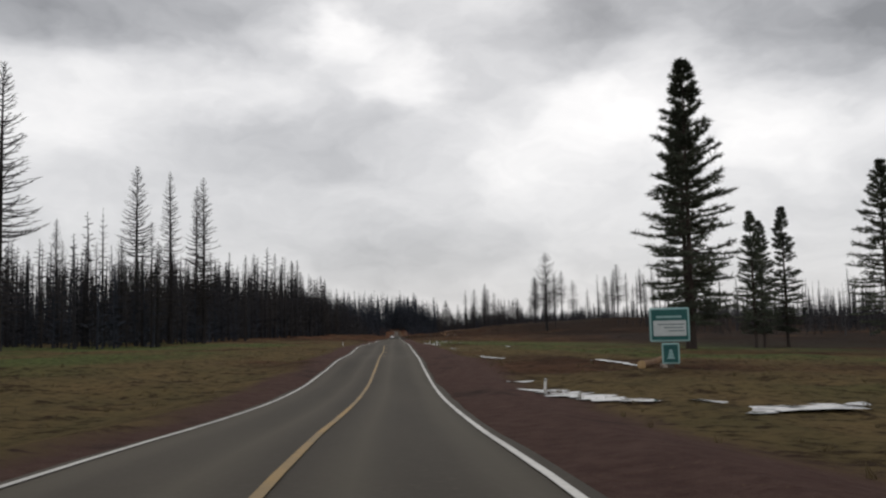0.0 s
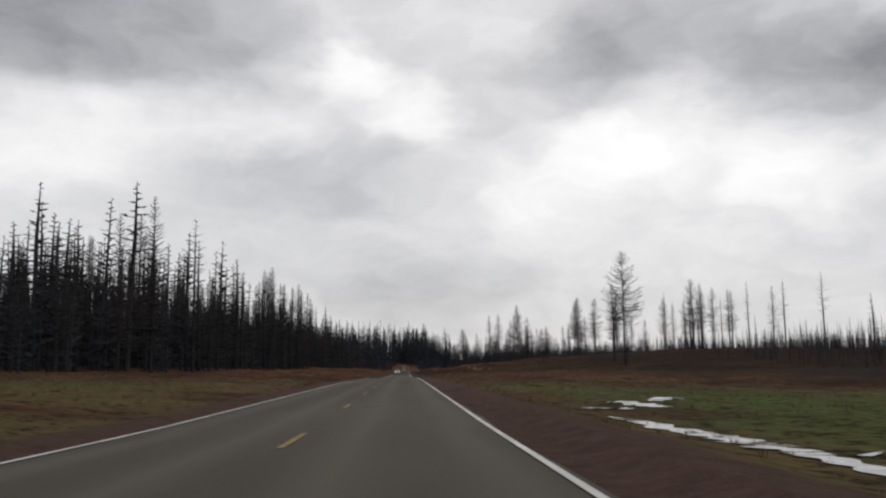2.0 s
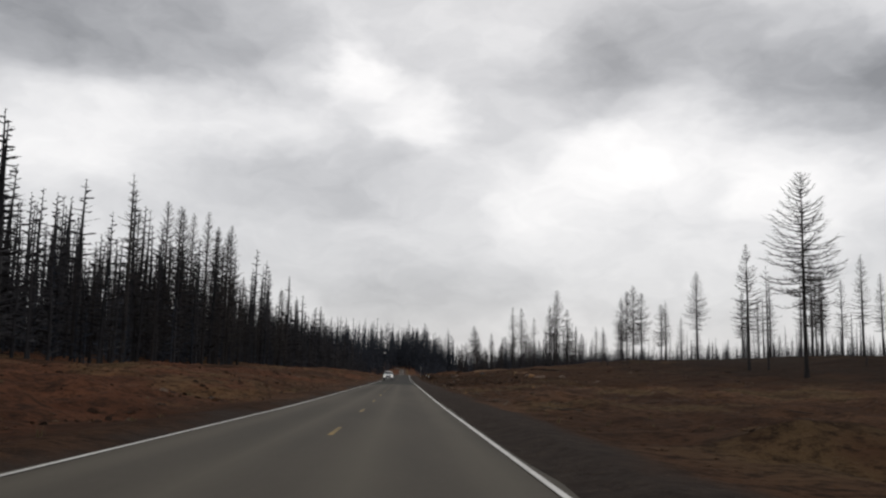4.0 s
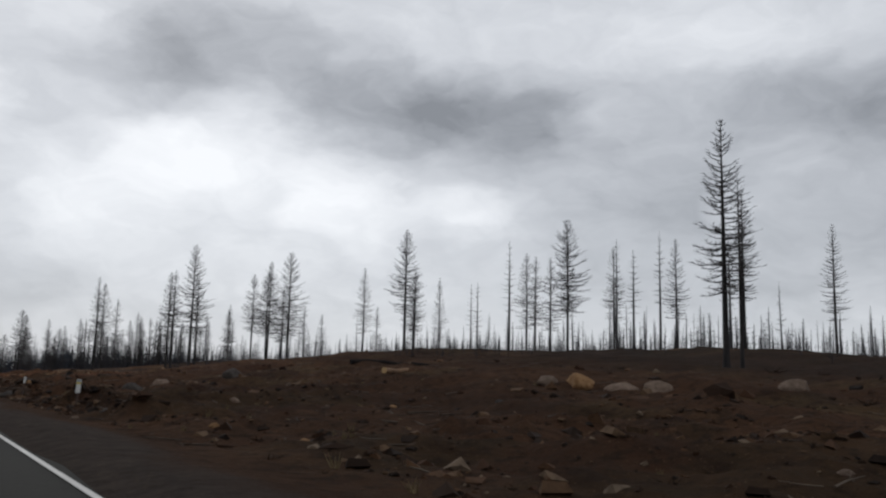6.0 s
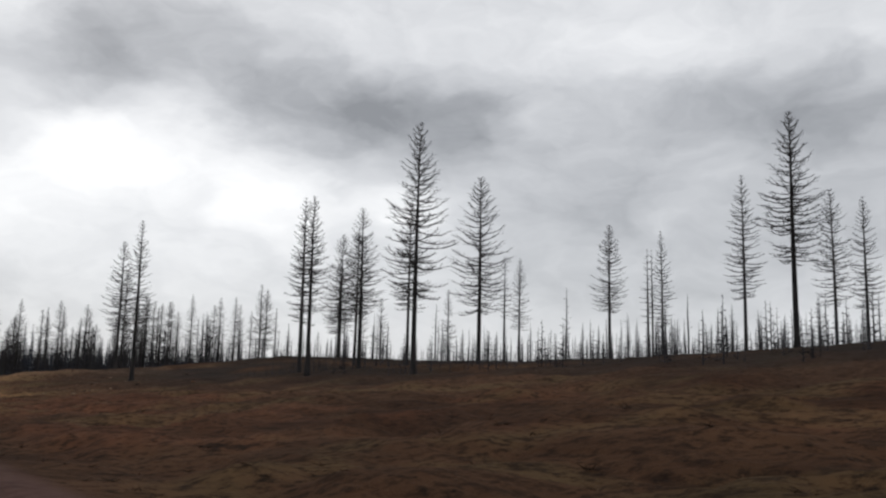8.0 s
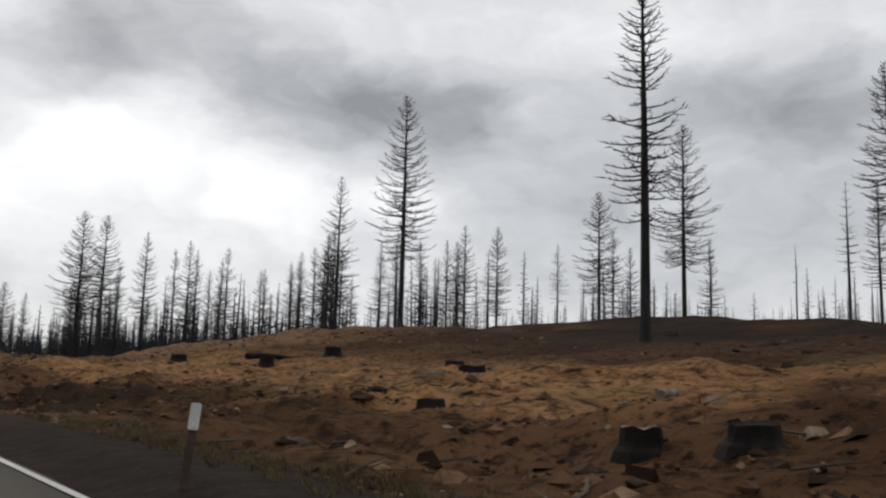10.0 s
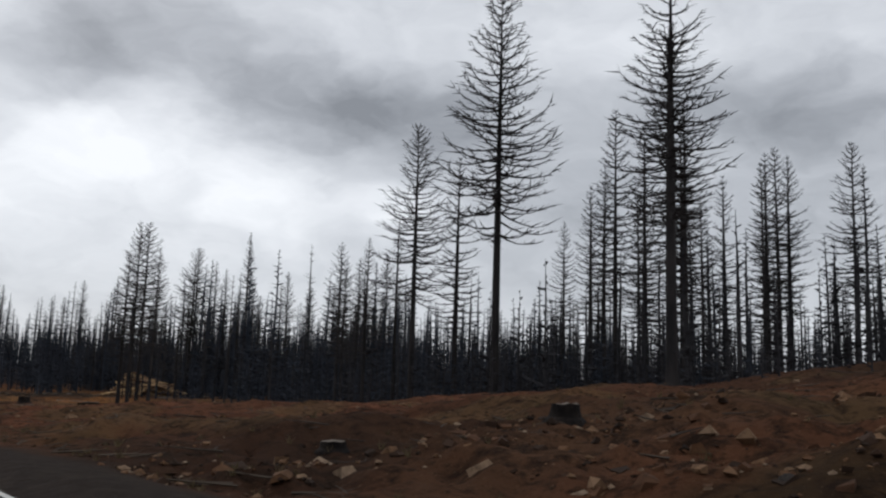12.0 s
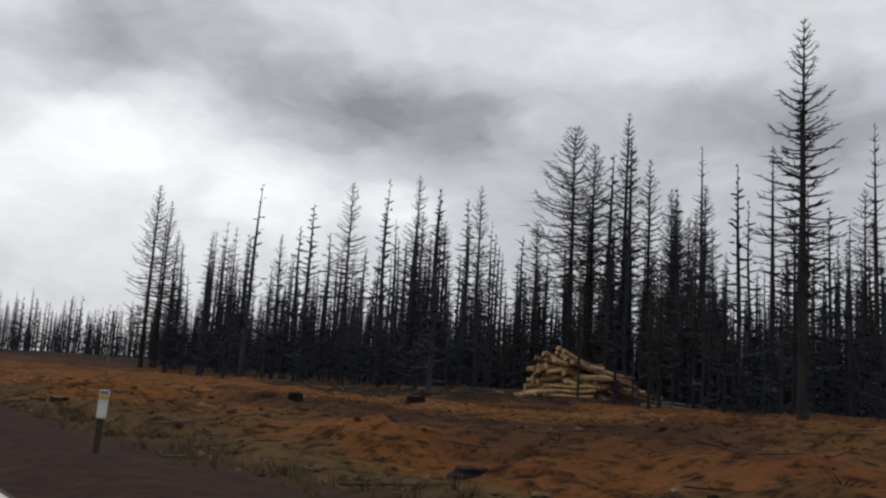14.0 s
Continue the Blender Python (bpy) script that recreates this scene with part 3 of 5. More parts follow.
    me.shade_smooth()
    tagged(new("ground", me), "scorched brown earth with wet grass beside the road", "ground", kind="structure")


def strip(name, x_of, y0, y1, half, lift, mat, step=2.0, across=2):
    """A flat band that follows the road; x_of gives its middle line."""
    n = max(2, int((y1 - y0) / step) + 1)
    ys = np.linspace(y0, y1, n)
    us = np.linspace(-1, 1, across)
    mid = x_of(ys)
    wide = half(ys) if callable(half) else np.full(n, half)
    xs = mid[:, None] + wide[:, None] * us[None, :]
    zs = road_z(ys)[:, None] + lift + 0 * xs
    verts = np.stack([xs, ys[:, None] + 0 * xs, zs], -1).reshape(-1, 3)
    i = np.arange(across - 1)[None, :] + np.arange(n - 1)[:, None] * across
    faces = np.stack([i, i + 1, i + across + 1, i + across], -1).reshape(-1, 4)
    me = bpy.data.meshes.new(name)
    me.from_pydata(verts.tolist(), [], faces.tolist())
    me.materials.append(mat)
    return me, us, verts


def build_road():
    middle = lambda y: (road_right(y) + road_left(y)) / 2
    half = lambda y: (road_right(y) - road_left(y)) / 2 + 0.16
    ys = np.concatenate([np.arange(-80, 560, 1.0), np.array(grow(560, 960, 2, 1.02))])
    us = np.linspace(-1, 1, 25)
    ragged = 0.05 * layered(ys, 0 * ys, 1.3, 3, 4)
    xs = middle(ys)[:, None] + (half(ys) + ragged)[:, None] * us[None, :]
    zs = (road_z(ys)[:, None] + 0.02 - 0.03 * np.abs(us)[None, :]) + 0 * xs
    zs[:, 0] -= 0.10
    zs[:, -1] -= 0.10
    verts = np.stack([xs, ys[:, None] + 0 * xs, zs], -1).reshape(-1, 3)
    i = np.arange(24)[None, :] + np.arange(len(ys) - 1)[:, None] * 25
    faces = np.stack([i, i + 1, i + 26, i + 25], -1).reshape(-1, 4)
    me = bpy.data.meshes.new("road")
    me.from_pydata(verts.tolist(), [], faces.tolist())
    lane = np.abs(np.abs(us) - 0.48)
    track = np.exp(-((lane - 0.24) / 0.09) ** 2)
    me.attributes.new("track", "FLOAT", "POINT").data.foreach_set("value", np.tile(track, len(ys)).astype(np.float32))
    dimmed_stretch = 0.85 * smooth(175, 185, ys) * (1 - smooth(250, 262, ys))
    me.attributes.new("dimmed_stretch", "FLOAT", "POINT").data.foreach_set("value", np.repeat(dimmed_stretch, 25).astype(np.float32))
    me.materials.append(asphalt)
    tagged(new("road", me), "worn grey asphalt two-lane forest road", "road", kind="structure")
    for name, line in (("edge_line", road_right), ("edge_line", road_left)):
        # the paint lies on the fall of the camber
        me, _, _ = strip(name, line, -60, 900, lambda y: np.full(len(y), 0.019) * (1 + smooth(300, 900, y)), 0.0, paint_white, 1.0, 2)
        co = np.array([v.co for v in me.vertices])
        ym = co[:, 1]
        u = (co[:, 0] - middle(ym)) / half(ym)
        co[:, 2] = road_z(ym) + 0.026 - 0.03 * np.abs(u)
        me.vertices.foreach_set("co", co.ravel())
        tagged(new(name, me), "worn white painted edge line on the asphalt", "road marking", kind="structure")
    me, _, _ = strip("centre_line", lambda y: middle(y) + 0.02, -60, 36, 0.021, 0.026, paint_yellow, 1.0)
    tagged(new("centre_line", me), "solid yellow painted centre line", "road marking", kind="structure")
    for k in range(-2, 110):
        y0 = 175.9 - 25 * 4.664 + (k - 6) * 4.664 - 0.55
        if y0 < 17 or y0 > 420:
            continue
        off = 0.11 if y0 < 36 else 0.0
        me, _, _ = strip("centre_dash", lambda y: middle(y) + off, y0, y0 + 1.1, 0.021, 0.0235, paint_worn, 0.55)
        tagged(new("centre_dash", me), "worn yellow centre dash on the asphalt", "road marking", "centre dashes")


build_ground()
build_road()

# ---- trees ----
# crown base, crown width, limbs, lowest and highest limb angle, how far tips curl up, twigs a limb, needle tufts a limb
STYLES = {
    "swept": (0.34, 0.165, 170, -24, 30, 60, 11, 0),
    "fine": (0.30, 0.125, 150, -18, 32, 46, 9, 0),
    "full": (0.10, 0.120, 210, -26, 30, 56, 10, 0),
    "pole": (0.42, 0.065, 60, -10, 30, 20, 4, 0),
    "live": (0.12, 0.165, 165, -22, 30, 34, 3, 21),
    "singed": (0.16, 0.125, 230, -22, 32, 40, 11, 0),
}


def conifer(seed, h, style, wide=1.0, bottom=None, dense=1.0):
    """Trunk, limbs and needles of one conifer that stands on z = 0."""
    rng = random.Random(seed)
    base, width, count, low, high, curl, twigs, tufts = STYLES[style]
    count, twigs = int(count * (0.5 + 0.5 * dense)), max(2, int(twigs * dense))
    base = bottom if bottom is not None else base * rng.uniform(0.85, 1.15)
    width *= wide * h
    trunk, limbs, needles = Geo(), Geo(), Geo()
    bend = [rng.uniform(-1, 1) * 0.004 * h for _ in range(4)]

    def axis(u):
        return Vector((bend[0] * math.sin(3 * u) + bend[1] * u * u, bend[2] * math.sin(2.5 * u + 1) - bend[2] * 0.84 + bend[3] * u * u, u * h))

    r0 = 0.0118 * h * rng.uniform(0.85, 1.15)
    steps = [-0.02, 0.0, 0.015, 0.05, 0.15, 0.3, 0.45, 0.6, 0.75, 0.88, 0.96, 1.0]
    flare = [1.45, 1.4, 1.2, 1.0, 0.92, 0.82, 0.70, 0.55, 0.38, 0.22, 0.1, 0.03]
    trunk.tube([axis(u) for u in steps], [r0 * k for k in flare], 7)
    gap_at = [rng.uniform(base, 0.85) for _ in range(3)]
    # limbs grow in rings, a few to a ring
    rings = max(8, count // 5)
    for i in range(count):
        t = (math.floor((i + rng.random()) / count * rings) + rng.gauss(0.5, 0.16)) / rings
        t = min(0.995, max(0.0, t))
        u = base + (1 - base) * t
        if any(abs(u - g) < 0.014 for g in gap_at) and rng.random() < 0.75:
            continue
        turn = i * 2.4 + rng.uniform(-0.5, 0.5)
        length = width * ((1 - t) ** (0.62 if tufts == 0 else 0.72) * (0.55 + 0.45 * min(1, t * 4)) + 0.035) * rng.choice((0.55, 0.85, 0.95, 1.0, 1.05, 1.15))
        lift = low + (high - low) * t + rng.uniform(-9, 9)
        p = axis(u)
        path, out = [p], Vector((math.cos(turn), math.sin(turn), 0))
        pieces = 4 if h > 14 else 3
        for k in range(pieces):
            e = radians(lift + curl * (k / pieces) ** 1.3 * rng.uniform(0.7, 1.2))
            path.append(path[-1] + (length / pieces) * (math.cos(e) * out + Vector((0, 0, math.sin(e)))))
        thick = (0.0015 + 0.0021 * min(1, length / width)) * h
        limbs.tube(path, [thick * (1 - 0.8 * k / pieces) for k in range(pieces + 1)], 3, cap=False)
        side = Vector((-out.y, out.x, 0))
        for k in range(twigs):
            s = 0.15 + 0.85 * (k + rng.random()) / twigs
            j = min(pieces - 1, int(s * pieces))
            q = path[j].lerp(path[j + 1], s * pieces - j)
            w = (1 if k % 2 else -1) * rng.uniform(0.3, 1.0)
            d = (out * rng.uniform(0.5, 1.0) + side * w + Vector((0, 0, rng.uniform(0.0, 0.5)))).normalized() * length * rng.uniform(0.14, 0.34)
            limbs.blade(q, q + d, thick * 0.6)
            if dense >= 1 and k % 2:
                m2 = q + d * 0.5
                limbs.blade(m2, m2 + (d + Vector((rng.uniform(-1, 1), rng.uniform(-1, 1), rng.uniform(0, 1))) * d.length * 0.8) * 0.45, thick * 0.45)
        for k in range(tufts):
            s = 0.30 + 0.72 * (k + rng.random()) / tufts
            j = min(pieces - 1, int(s * pieces))
            q = path[j].lerp(path[j + 1], min(1.0, s * pieces - j))
            q = q + side * length * rng.uniform(-0.2, 0.2)
            for _ in range(8):
                d = Vector((rng.uniform(-1, 1), rng.uniform(-1, 1), rng.uniform(-0.35, 0.8))) + out * 0.6
                needles.blade(q - d * 0.003 * h, q + d.normalized() * h * rng.uniform(0.012, 0.028), 0.0021 * h)
    return trunk, limbs, needles


TREE_WORDS = {
    "swept": ("fire-killed conifer with bare upswept branches on scorched ground", "dead tree"),
    "fine": ("slim burnt conifer with fine bare branches", "dead tree"),
    "full": ("dead conifer with bare branches down to its foot", "dead tree"),
    "pole": ("charred bare snag with short broken stubs", "dead tree"),
    "live": ("tall green ponderosa pine with a dense dark crown", "pine tree"),
    "singed": ("scorched conifer with a dense crown of fine dead twigs", "dead tree"),
}


def make_tree(seed, h, style, m, wide=1.0, bottom=None, group="", dense=1.0):
    trunk, limbs, needles = conifer(seed, h, style, wide, bottom, dense)
    words, kind = TREE_WORDS[style]
    tree = thing("pine_tree" if kind == "pine tree" else "dead_tree", m, words, kind, group)
    green = style == "live"
    part("trunk", trunk, bark_pine if green else bark_burnt, tree, shade=True)
    part("branchwork" if green else "crown", limbs, bark_pine if green else twig_dead, tree)["kind"] = "stuff"
    if needles.v:
        part("crown", needles, needle_live, tree)["kind"] = "stuff"
    return tree


# single trees that stand out: x, y, height of the tip above the datum, crown width
LEFT_FINE = [(-20.1, 77.9, 14.7, 0.8), (-17.9, 81.3, 14.7, 0.95), (-18.9, 82.6, 14.1, 0.8), (-36.7, 95, 12.8, 0.9),
             (-28.7, 124.3, 9.5, 1.0), (-24.0, 147.1, 13.0, 1.0), (-18.4, 131.9, 11.7, 1.0), (-25.0, 144.4, 12.6, 1.0), (-33.1, 159.9, 13.0, 0.9),
             (-26.7, 142.7, 10.3, 1.0), (-20.6, 237.6, 14.4, 1.0), (-23.3, 260.6, 10.5, 1.1), (-18.4, 265.5, 9.4, 1.1), (-25.6, 218.5, 12.6, 1.1), (-21.3, 233.5, 13.6, 0.9), (-30.5, 268.4, 21.2, 0.9), (-31.3, 262.3, 20.0, 0.9), (-36.4, 303.3, 24.0, 0.9)]
LEFT_SINGED = [(-22.4, 75.7, 14.8, 1.1), (-24.8, 225.3, 14.8, 1.1), (-22.5, 50, 16.2, 1.2), (-19.0, 228, 12.2, 1.2), (-20.0, 212, 12.0, 1.2), (-21.5, 219, 13.0, 0.9)]
LEFT_POLES = [(-30.3, 90.7, 13.4, 1.0), (-18.6, 145.2, 12.3, 1.6), (-25.9, 222.9, 13.6, 1.5), (-22.0, 205, 12.6, 1.3), (-19.2, 196, 11.5, 1.4)]
RIGHT_LIVE = [(16.4, 47.0, 15.0, 1.2), (19.2, 55.9, 14.4, 1.1), (33.0, 77.8, 10.2, 1.0), (40.4, 87.3, 11.8, 1.0), (29.4, 50.0, 9.7, 1.3), (36.5, 84, 10.0, 1.0)]
SLOPE_SWEPT = [(38.0, 215.9, 17.7, 1.35), (41.6, 238.3, 13.9, 0.85), (33.2, 321.9, 15.1, 1.0), (55.6, 342.7, 18.5, 1.15),
               (60.1, 310.1, 18.6, 0.95), (76.5, 294.1, 19.6, 1.15), (34.8, 340.1, 13.0, 0.8), (86.8, 353.4, 18.7, 0.9), (58.6, 360.1, 18.9, 0.9), (61.3, 377, 18.2, 0.9),
               (38.6, 338, 12.2, 1.0)]
SLOPE_FINE = [(68.6, 276.6, 13.1, 1.0), (65.6, 256.2, 15.6, 1.0), (82.9, 258.4, 14.9, 1.0), (93.6, 325.5, 20.1, 1.2), (79.4, 304.9, 16.0, 1.1), (81.1, 299.5, 17.2, 0.8),
              (81.4, 279.1, 15.7, 1.0), (87.4, 345.0, 16.9, 0.9), (97.8, 324.0, 19.6, 1.0), (53.5, 310.0, 12.5, 1.0)]
SLOPE_POLES = [(112.2, 317.9, 21.9, 1.3), (114.1, 297.7, 22.0, 1.5), (106.6, 362.6, 18.5, 1.2), (112.0, 368.0, 19.9, 1.3), (115.9, 409.1, 23.1, 1.3), (71, 300, 17, 1.2), (90, 290, 19, 1.0), (44.5, 239.5, 11.5, 2.2), (70.7, 278.4, 14.5, 1.2)]
KNOLL_SWEPT = [(36.5, 402.1, 16.4, 1.0), (75.2, 405.6, 22.4, 1.15), (89.2, 430.9, 20.8, 1.1), (75.9, 437.3, 15.0, 0.9), (26.1, 454.6, 12.8, 1.1),
               (25.9, 444.5, 11.0, 0.95), (32.0, 449.3, 10.5, 0.7), (60.3, 426.1, 10.0, 0.9), (62.2, 456.0, 12.5, 0.9)]
KNOLL_FINE = [(30.1, 373.1, 14.8, 0.95), (43.8, 424.9, 14.9, 1.2), (41.5, 460.9, 11.7, 1.0), (46.3, 459.4, 11.1, 1.0), (60.7, 461.3, 12.9, 1.0), (52.6, 441.2, 13.0, 1.0),
              (71.6, 443.0, 13.4, 0.9), (54.4, 446.0, 12.4, 1.1), (50.0, 438.0, 10.8, 1.1), (34.5, 468.3, 8.6, 1.0), (116.4, 405.0, 22.2, 1.0), (80.6, 450.4, 17.4, 1.0), (37.1, 346.1, 14.2, 0.9)]
WOOD_SWEPT = [(27.1, 507.1, 8.0, 1.05), (25.2, 503.8, 7.4, 0.95), (47.0, 546.2, 9.7, 0.9), (64.6, 522.0, 10.4, 0.9), (81.7, 565.5, 10.7, 0.9), (49.1, 550.3, 12.3, 1.25), (28.6, 464.7, 8.8, 1.1)]
WOOD_FINE = [(25.0, 505.8, 4.9, 1.1), (51.0, 544.2, 9.0, 0.9), (63.9, 551.9, 8.6, 0.9), (37.2, 554.4, 3.8, 1.0), (36.1, 563.4, 7.2, 1.1), (33.0, 521.1, 7.6, 1.0), (65.0, 581.6, 14.9, 0.9), (40.5, 492.4, 3.6, 1.0)]
WOOD_POLES = [(49.5, 622.2, 12.6, 1.5), (30.0, 591.1, 7.0, 1.2), (70.0, 553.3, 16.0, 1.0),
              (36, 592, 6.0, 1.6), (37.6, 597, 6.8, 1.5), (39, 594, 7.2, 1.4), (40.2, 600, 6.5, 1.6), (41.5, 596, 6.9, 1.5), (43, 604, 7.4, 1.3), (45, 611, 8.2, 1.6), (46.5, 607, 7.2, 1.5)]
KNOLL_SLIM = [(36.3, 451.7, 9.1, 0.9), (53.9, 465.0, 9.1, 1.0), (58.6, 464.6, 10.8, 1.0), (61.3, 440.0, 13.0, 0.9), (70.2, 447.5, 13.5, 1.0), (97.8, 436.1, 16.8, 1.0), (104.4, 438.4, 15.3, 1.1), (121.4, 435.9, 18.4, 1.0),
              (58.2, 472.9, 10.4, 1.0), (67.8, 480.0, 13.0, 1.0), (66.2, 466.0, 13.5, 0.9), (49.4, 469.0, 10.8, 0.9), (60.5, 468.1, 10.1, 1.0), (58.1, 460.7, 11.9, 0.9), (62.3, 461.3, 12.5, 1.0), (58.2, 439.3, 9.4, 1.2),
              (71.4, 440.1, 11.7, 1.0), (51.8, 475.6, 7.5, 1.0), (47.5, 468.6, 8.8, 1.0), (39.4, 491.4, 5.9, 1.25), (58.7, 518.0, 8.1, 1.1)]
KNOLL_MORE = [(33.6, 480.8, 2.7, 1.0), (31.7, 475.8, 2.1, 1.0), (31.0, 473.6, 3.3, 1.0), (58.2, 531.2, 6.1, 1.1), (41.7, 458.7, 10.3, 0.9)]
WOOD_POLES += [(32.4, 472.1, 5.3, 0.8), (42.9, 522.9, 5.7, 1.0), (47.7, 531.7, 7.2, 1.2)]
WOOD_FULL = [(28.2, 588.9, 9.2, 1.25), (29.3, 588.0, 7.6, 1.0), (31.0, 590.0, 5.0, 1.0)]
WOOD_FINE += [(43.7, 591.7, 6.7, 1.0), (40.0, 559.2, 7.9, 0.9), (49.1, 567.5, 6.4, 1.0)]
WOOD_SINGED = [(46.4, 546.0, 4.8, 1.1), (52.8, 543.0, 6.0, 1.1), (54.3, 541.5, 7.2, 1.0), (57.0, 545.0, 5.5, 1.2), (44.0, 549.0, 3.6, 1.2), (66.2, 554.0, 10.8, 1.1), (58.5, 553.1, 16.4, 0.75)]

seed = 100
for rows, style, group in (
    (LEFT_FINE, "singed", "burnt stand along the road"), (LEFT_SINGED, "singed", "burnt stand along the road"), (LEFT_POLES, "pole", "burnt stand along the road"),
    (RIGHT_LIVE, "live", "green pines in the wet meadow"), (SLOPE_SWEPT, "swept", "dead trees on the slope"), (SLOPE_FINE, "fine", "dead trees on the slope"),
    (SLOPE_POLES, "pole", "dead trees on the slope"), (KNOLL_SWEPT, "swept", "dead trees on the knoll"), (KNOLL_FINE, "fine", "dead trees on the knoll"), (KNOLL_SLIM, "fine", "dead trees on the knoll"), (KNOLL_MORE, "fine", "dead trees on the knoll"),
    (WOOD_SWEPT, "swept", "dead trees by the log pile"), (WOOD_FINE, "fine", "dead trees by the log pile"), (WOOD_POLES, "pole", "dead trees by the log pile"), (WOOD_FULL, "full", "dead trees by the log pile"), (WOOD_SINGED, "singed", "dead trees by the log pile"),
):
    for x, y, tip, wide in rows:
        seed += 1
        foot = float(ground_z(x, y)) - 0.05
        make_tree(seed, tip - foot, style, pose(x, y, foot, 0, 0, (seed * 67) % 360), wide, None, group)


# ---- the woods: nearer trees one by one, the rest as one mass ----
def triangles(geo):
    out = []
    for f in geo.f:
        out += [(f[0], f[k], f[k + 1]) for k in range(1, len(f) - 1)]
    return np.array(geo.v), np.array(out)


def far_tree(seed, bushy):
    """A cheap conifer of height 1."""
    rng = random.Random(seed)
    g = Geo()
    g.tube([(0, 0, -0.03), (0.004, 0, 0.35), (0, 0.005, 0.7), (0, 0, 1)], [0.014, 0.011, 0.007, 0.001], 4, cap=False)
    n, base, width, thick = ((12, 0.45, 0.05, 0.006), (26, 0.24, 0.115, 0.007), (20, 0.03, 0.16, 0.015), (60, 0.08, 0.130, 0.0066))[bushy]
    for i in range(n):
        t = (i + rng.random()) / n
        u = base + (1 - base) * t
        a = i * 2.4 + rng.uniform(-0.4, 0.4)
        length = width * ((1 - t) ** 0.8 + 0.06) * rng.uniform(0.6, 1.2)
        p = Vector((0, 0, u))
        q = p + Vector((math.cos(a) * length, math.sin(a) * length, length * rng.uniform(-0.25, 0.6)))
        g.blade(p, q, thick)
        for s in (-1, 1)[:1 + i % 2]:
            mid = p.lerp(q, rng.uniform(0.35, 0.7))
            b = a + s * rng.uniform(0.4, 0.9)
            g.blade(mid, mid + Vector((math.cos(b), math.sin(b), rng.uniform(0, 0.6))) * length * 0.5, thick * 0.85)
    return triangles(g)


def mass(name, templates, places, mat, label, category):
    """Many trees in one mesh: places are rows of x, y, height, width, template."""
    rng = random.Random(7)
    vs, ts, n = [], [], 0
    level = ground_z([p[0] for p in places], [p[1] for p in places]) - 0.1
    for i, (x, y, h, w, k) in enumerate(places):
        v, t = templates[k]
        a = rng.uniform(0, 6.28)
        c, s = math.cos(a) * h * w, math.sin(a) * h * w
        lean, z = rng.uniform(-0.03, 0.03), level[i]
        vs.append(np.stack([x + v[:, 0] * c - v[:, 1] * s + lean * h * v[:, 2], y + v[:, 0] * s + v[:, 1] * c, z + v[:, 2] * h], -1))
        ts.append(t + n)
        n += len(v)
    vs, ts = np.concatenate(vs), np.concatenate(ts)
    me = bpy.data.meshes.new(name)
    me.vertices.add(len(vs))
    me.vertices.foreach_set("co", vs.astype(np.float32).ravel())
    me.loops.add(ts.size)
    me.loops.foreach_set("vertex_index", ts.astype(np.int32).ravel())
    me.polygons.add(len(ts))
    me.polygons.foreach_set("loop_start", np.arange(0, ts.size, 3, dtype=np.int32))
    me.materials.append(mat)
    me.update(calc_edges=True)
    me.validate()
    return tagged(new(name, me), label, category, kind="stuff")


def scatter(rng, x0, x1, y0, y1, count, low, high, kinds, keep=None):
    out = []
    for _ in range(count):
        x, y = rng.uniform(x0, x1), rng.uniform(y0, y1)
        if keep and not keep(x, y):
            continue
        out.append((x, y, rng.uniform(low, high) * rng.choice((0.62, 0.75, 0.9, 1.0, 1.0, 1.12)), rng.uniform(0.8, 1.3), rng.choice(kinds)))
    return out


templates = [far_tree(900 + k, 1) for k in range(6)] + [far_tree(920 + k, 2) for k in range(5)] + [far_tree(940 + k, 0) for k in range(4)] + [far_tree(960 + k, 3) for k in range(6)]
BARE, BUSHY, STICK, SPIRE = list(range(6)), list(range(6, 11)), list(range(11, 15)), list(range(15, 21))
wood = random.Random(11)

# nearer trees of the stands, each one a thing
young = []
for k in range(6):
    h = 6.5 + 0.6 * k
    t = make_tree(500 + k, h, ("fine", "singed", "singed", "fine", "singed", "singed")[k], pose(-400 - 6 * k, -60, 0), 1.1, 0.16 + 0.03 * k, "burnt stand along the road", 0.32)
    young.append(t)
spots = scatter(wood, -24, -17.6, 58, 125, 40, 0.7, 1.0, range(6)) + scatter(wood, -24, -17.6, 125, 320, 95, 0.75, 1.2, range(6)) + scatter(wood, 30, 62, 508, 575, 60, 0.8, 1.3, range(6)) + scatter(wood, 38, 80, 405, 505, 40, 0.8, 1.2, (0, 1, 3, 4))
for x, y, h, w, k in spots:
    copy_thing(young[k], pose(x, y, float(ground_z(x, y)) - 0.08, 0, 0, wood.uniform(0, 360)) @ Matrix.Diagonal((h * w, h * w, h, 1)))
for t in young:
    for o in list(t.children_recursive) + [t]:
        bpy.data.objects.remove(o)

open_end = lambda x, y: x > 0.34 * (y - 500) and not (30 < x < 46 and y < 547)
full = lambda rows: [(x, y, h, 1.2 * w, k) for x, y, h, w, k in rows]
left_wood = full(scatter(wood, -62, -19, 55, 125, 430, 6.0, 9.8, SPIRE) + scatter(wood, -62, -19, 125, 180, 330, 8, 12.8, SPIRE) + scatter(wood, -64, -19, 180, 350, 780, 9.5, 15.4, SPIRE) + scatter(wood, -90, -18, 350, 600, 520, 11, 18.5, SPIRE))
left_wood += scatter(wood, -60, -22, -40, 60, 160, 6, 10, BARE + SPIRE)
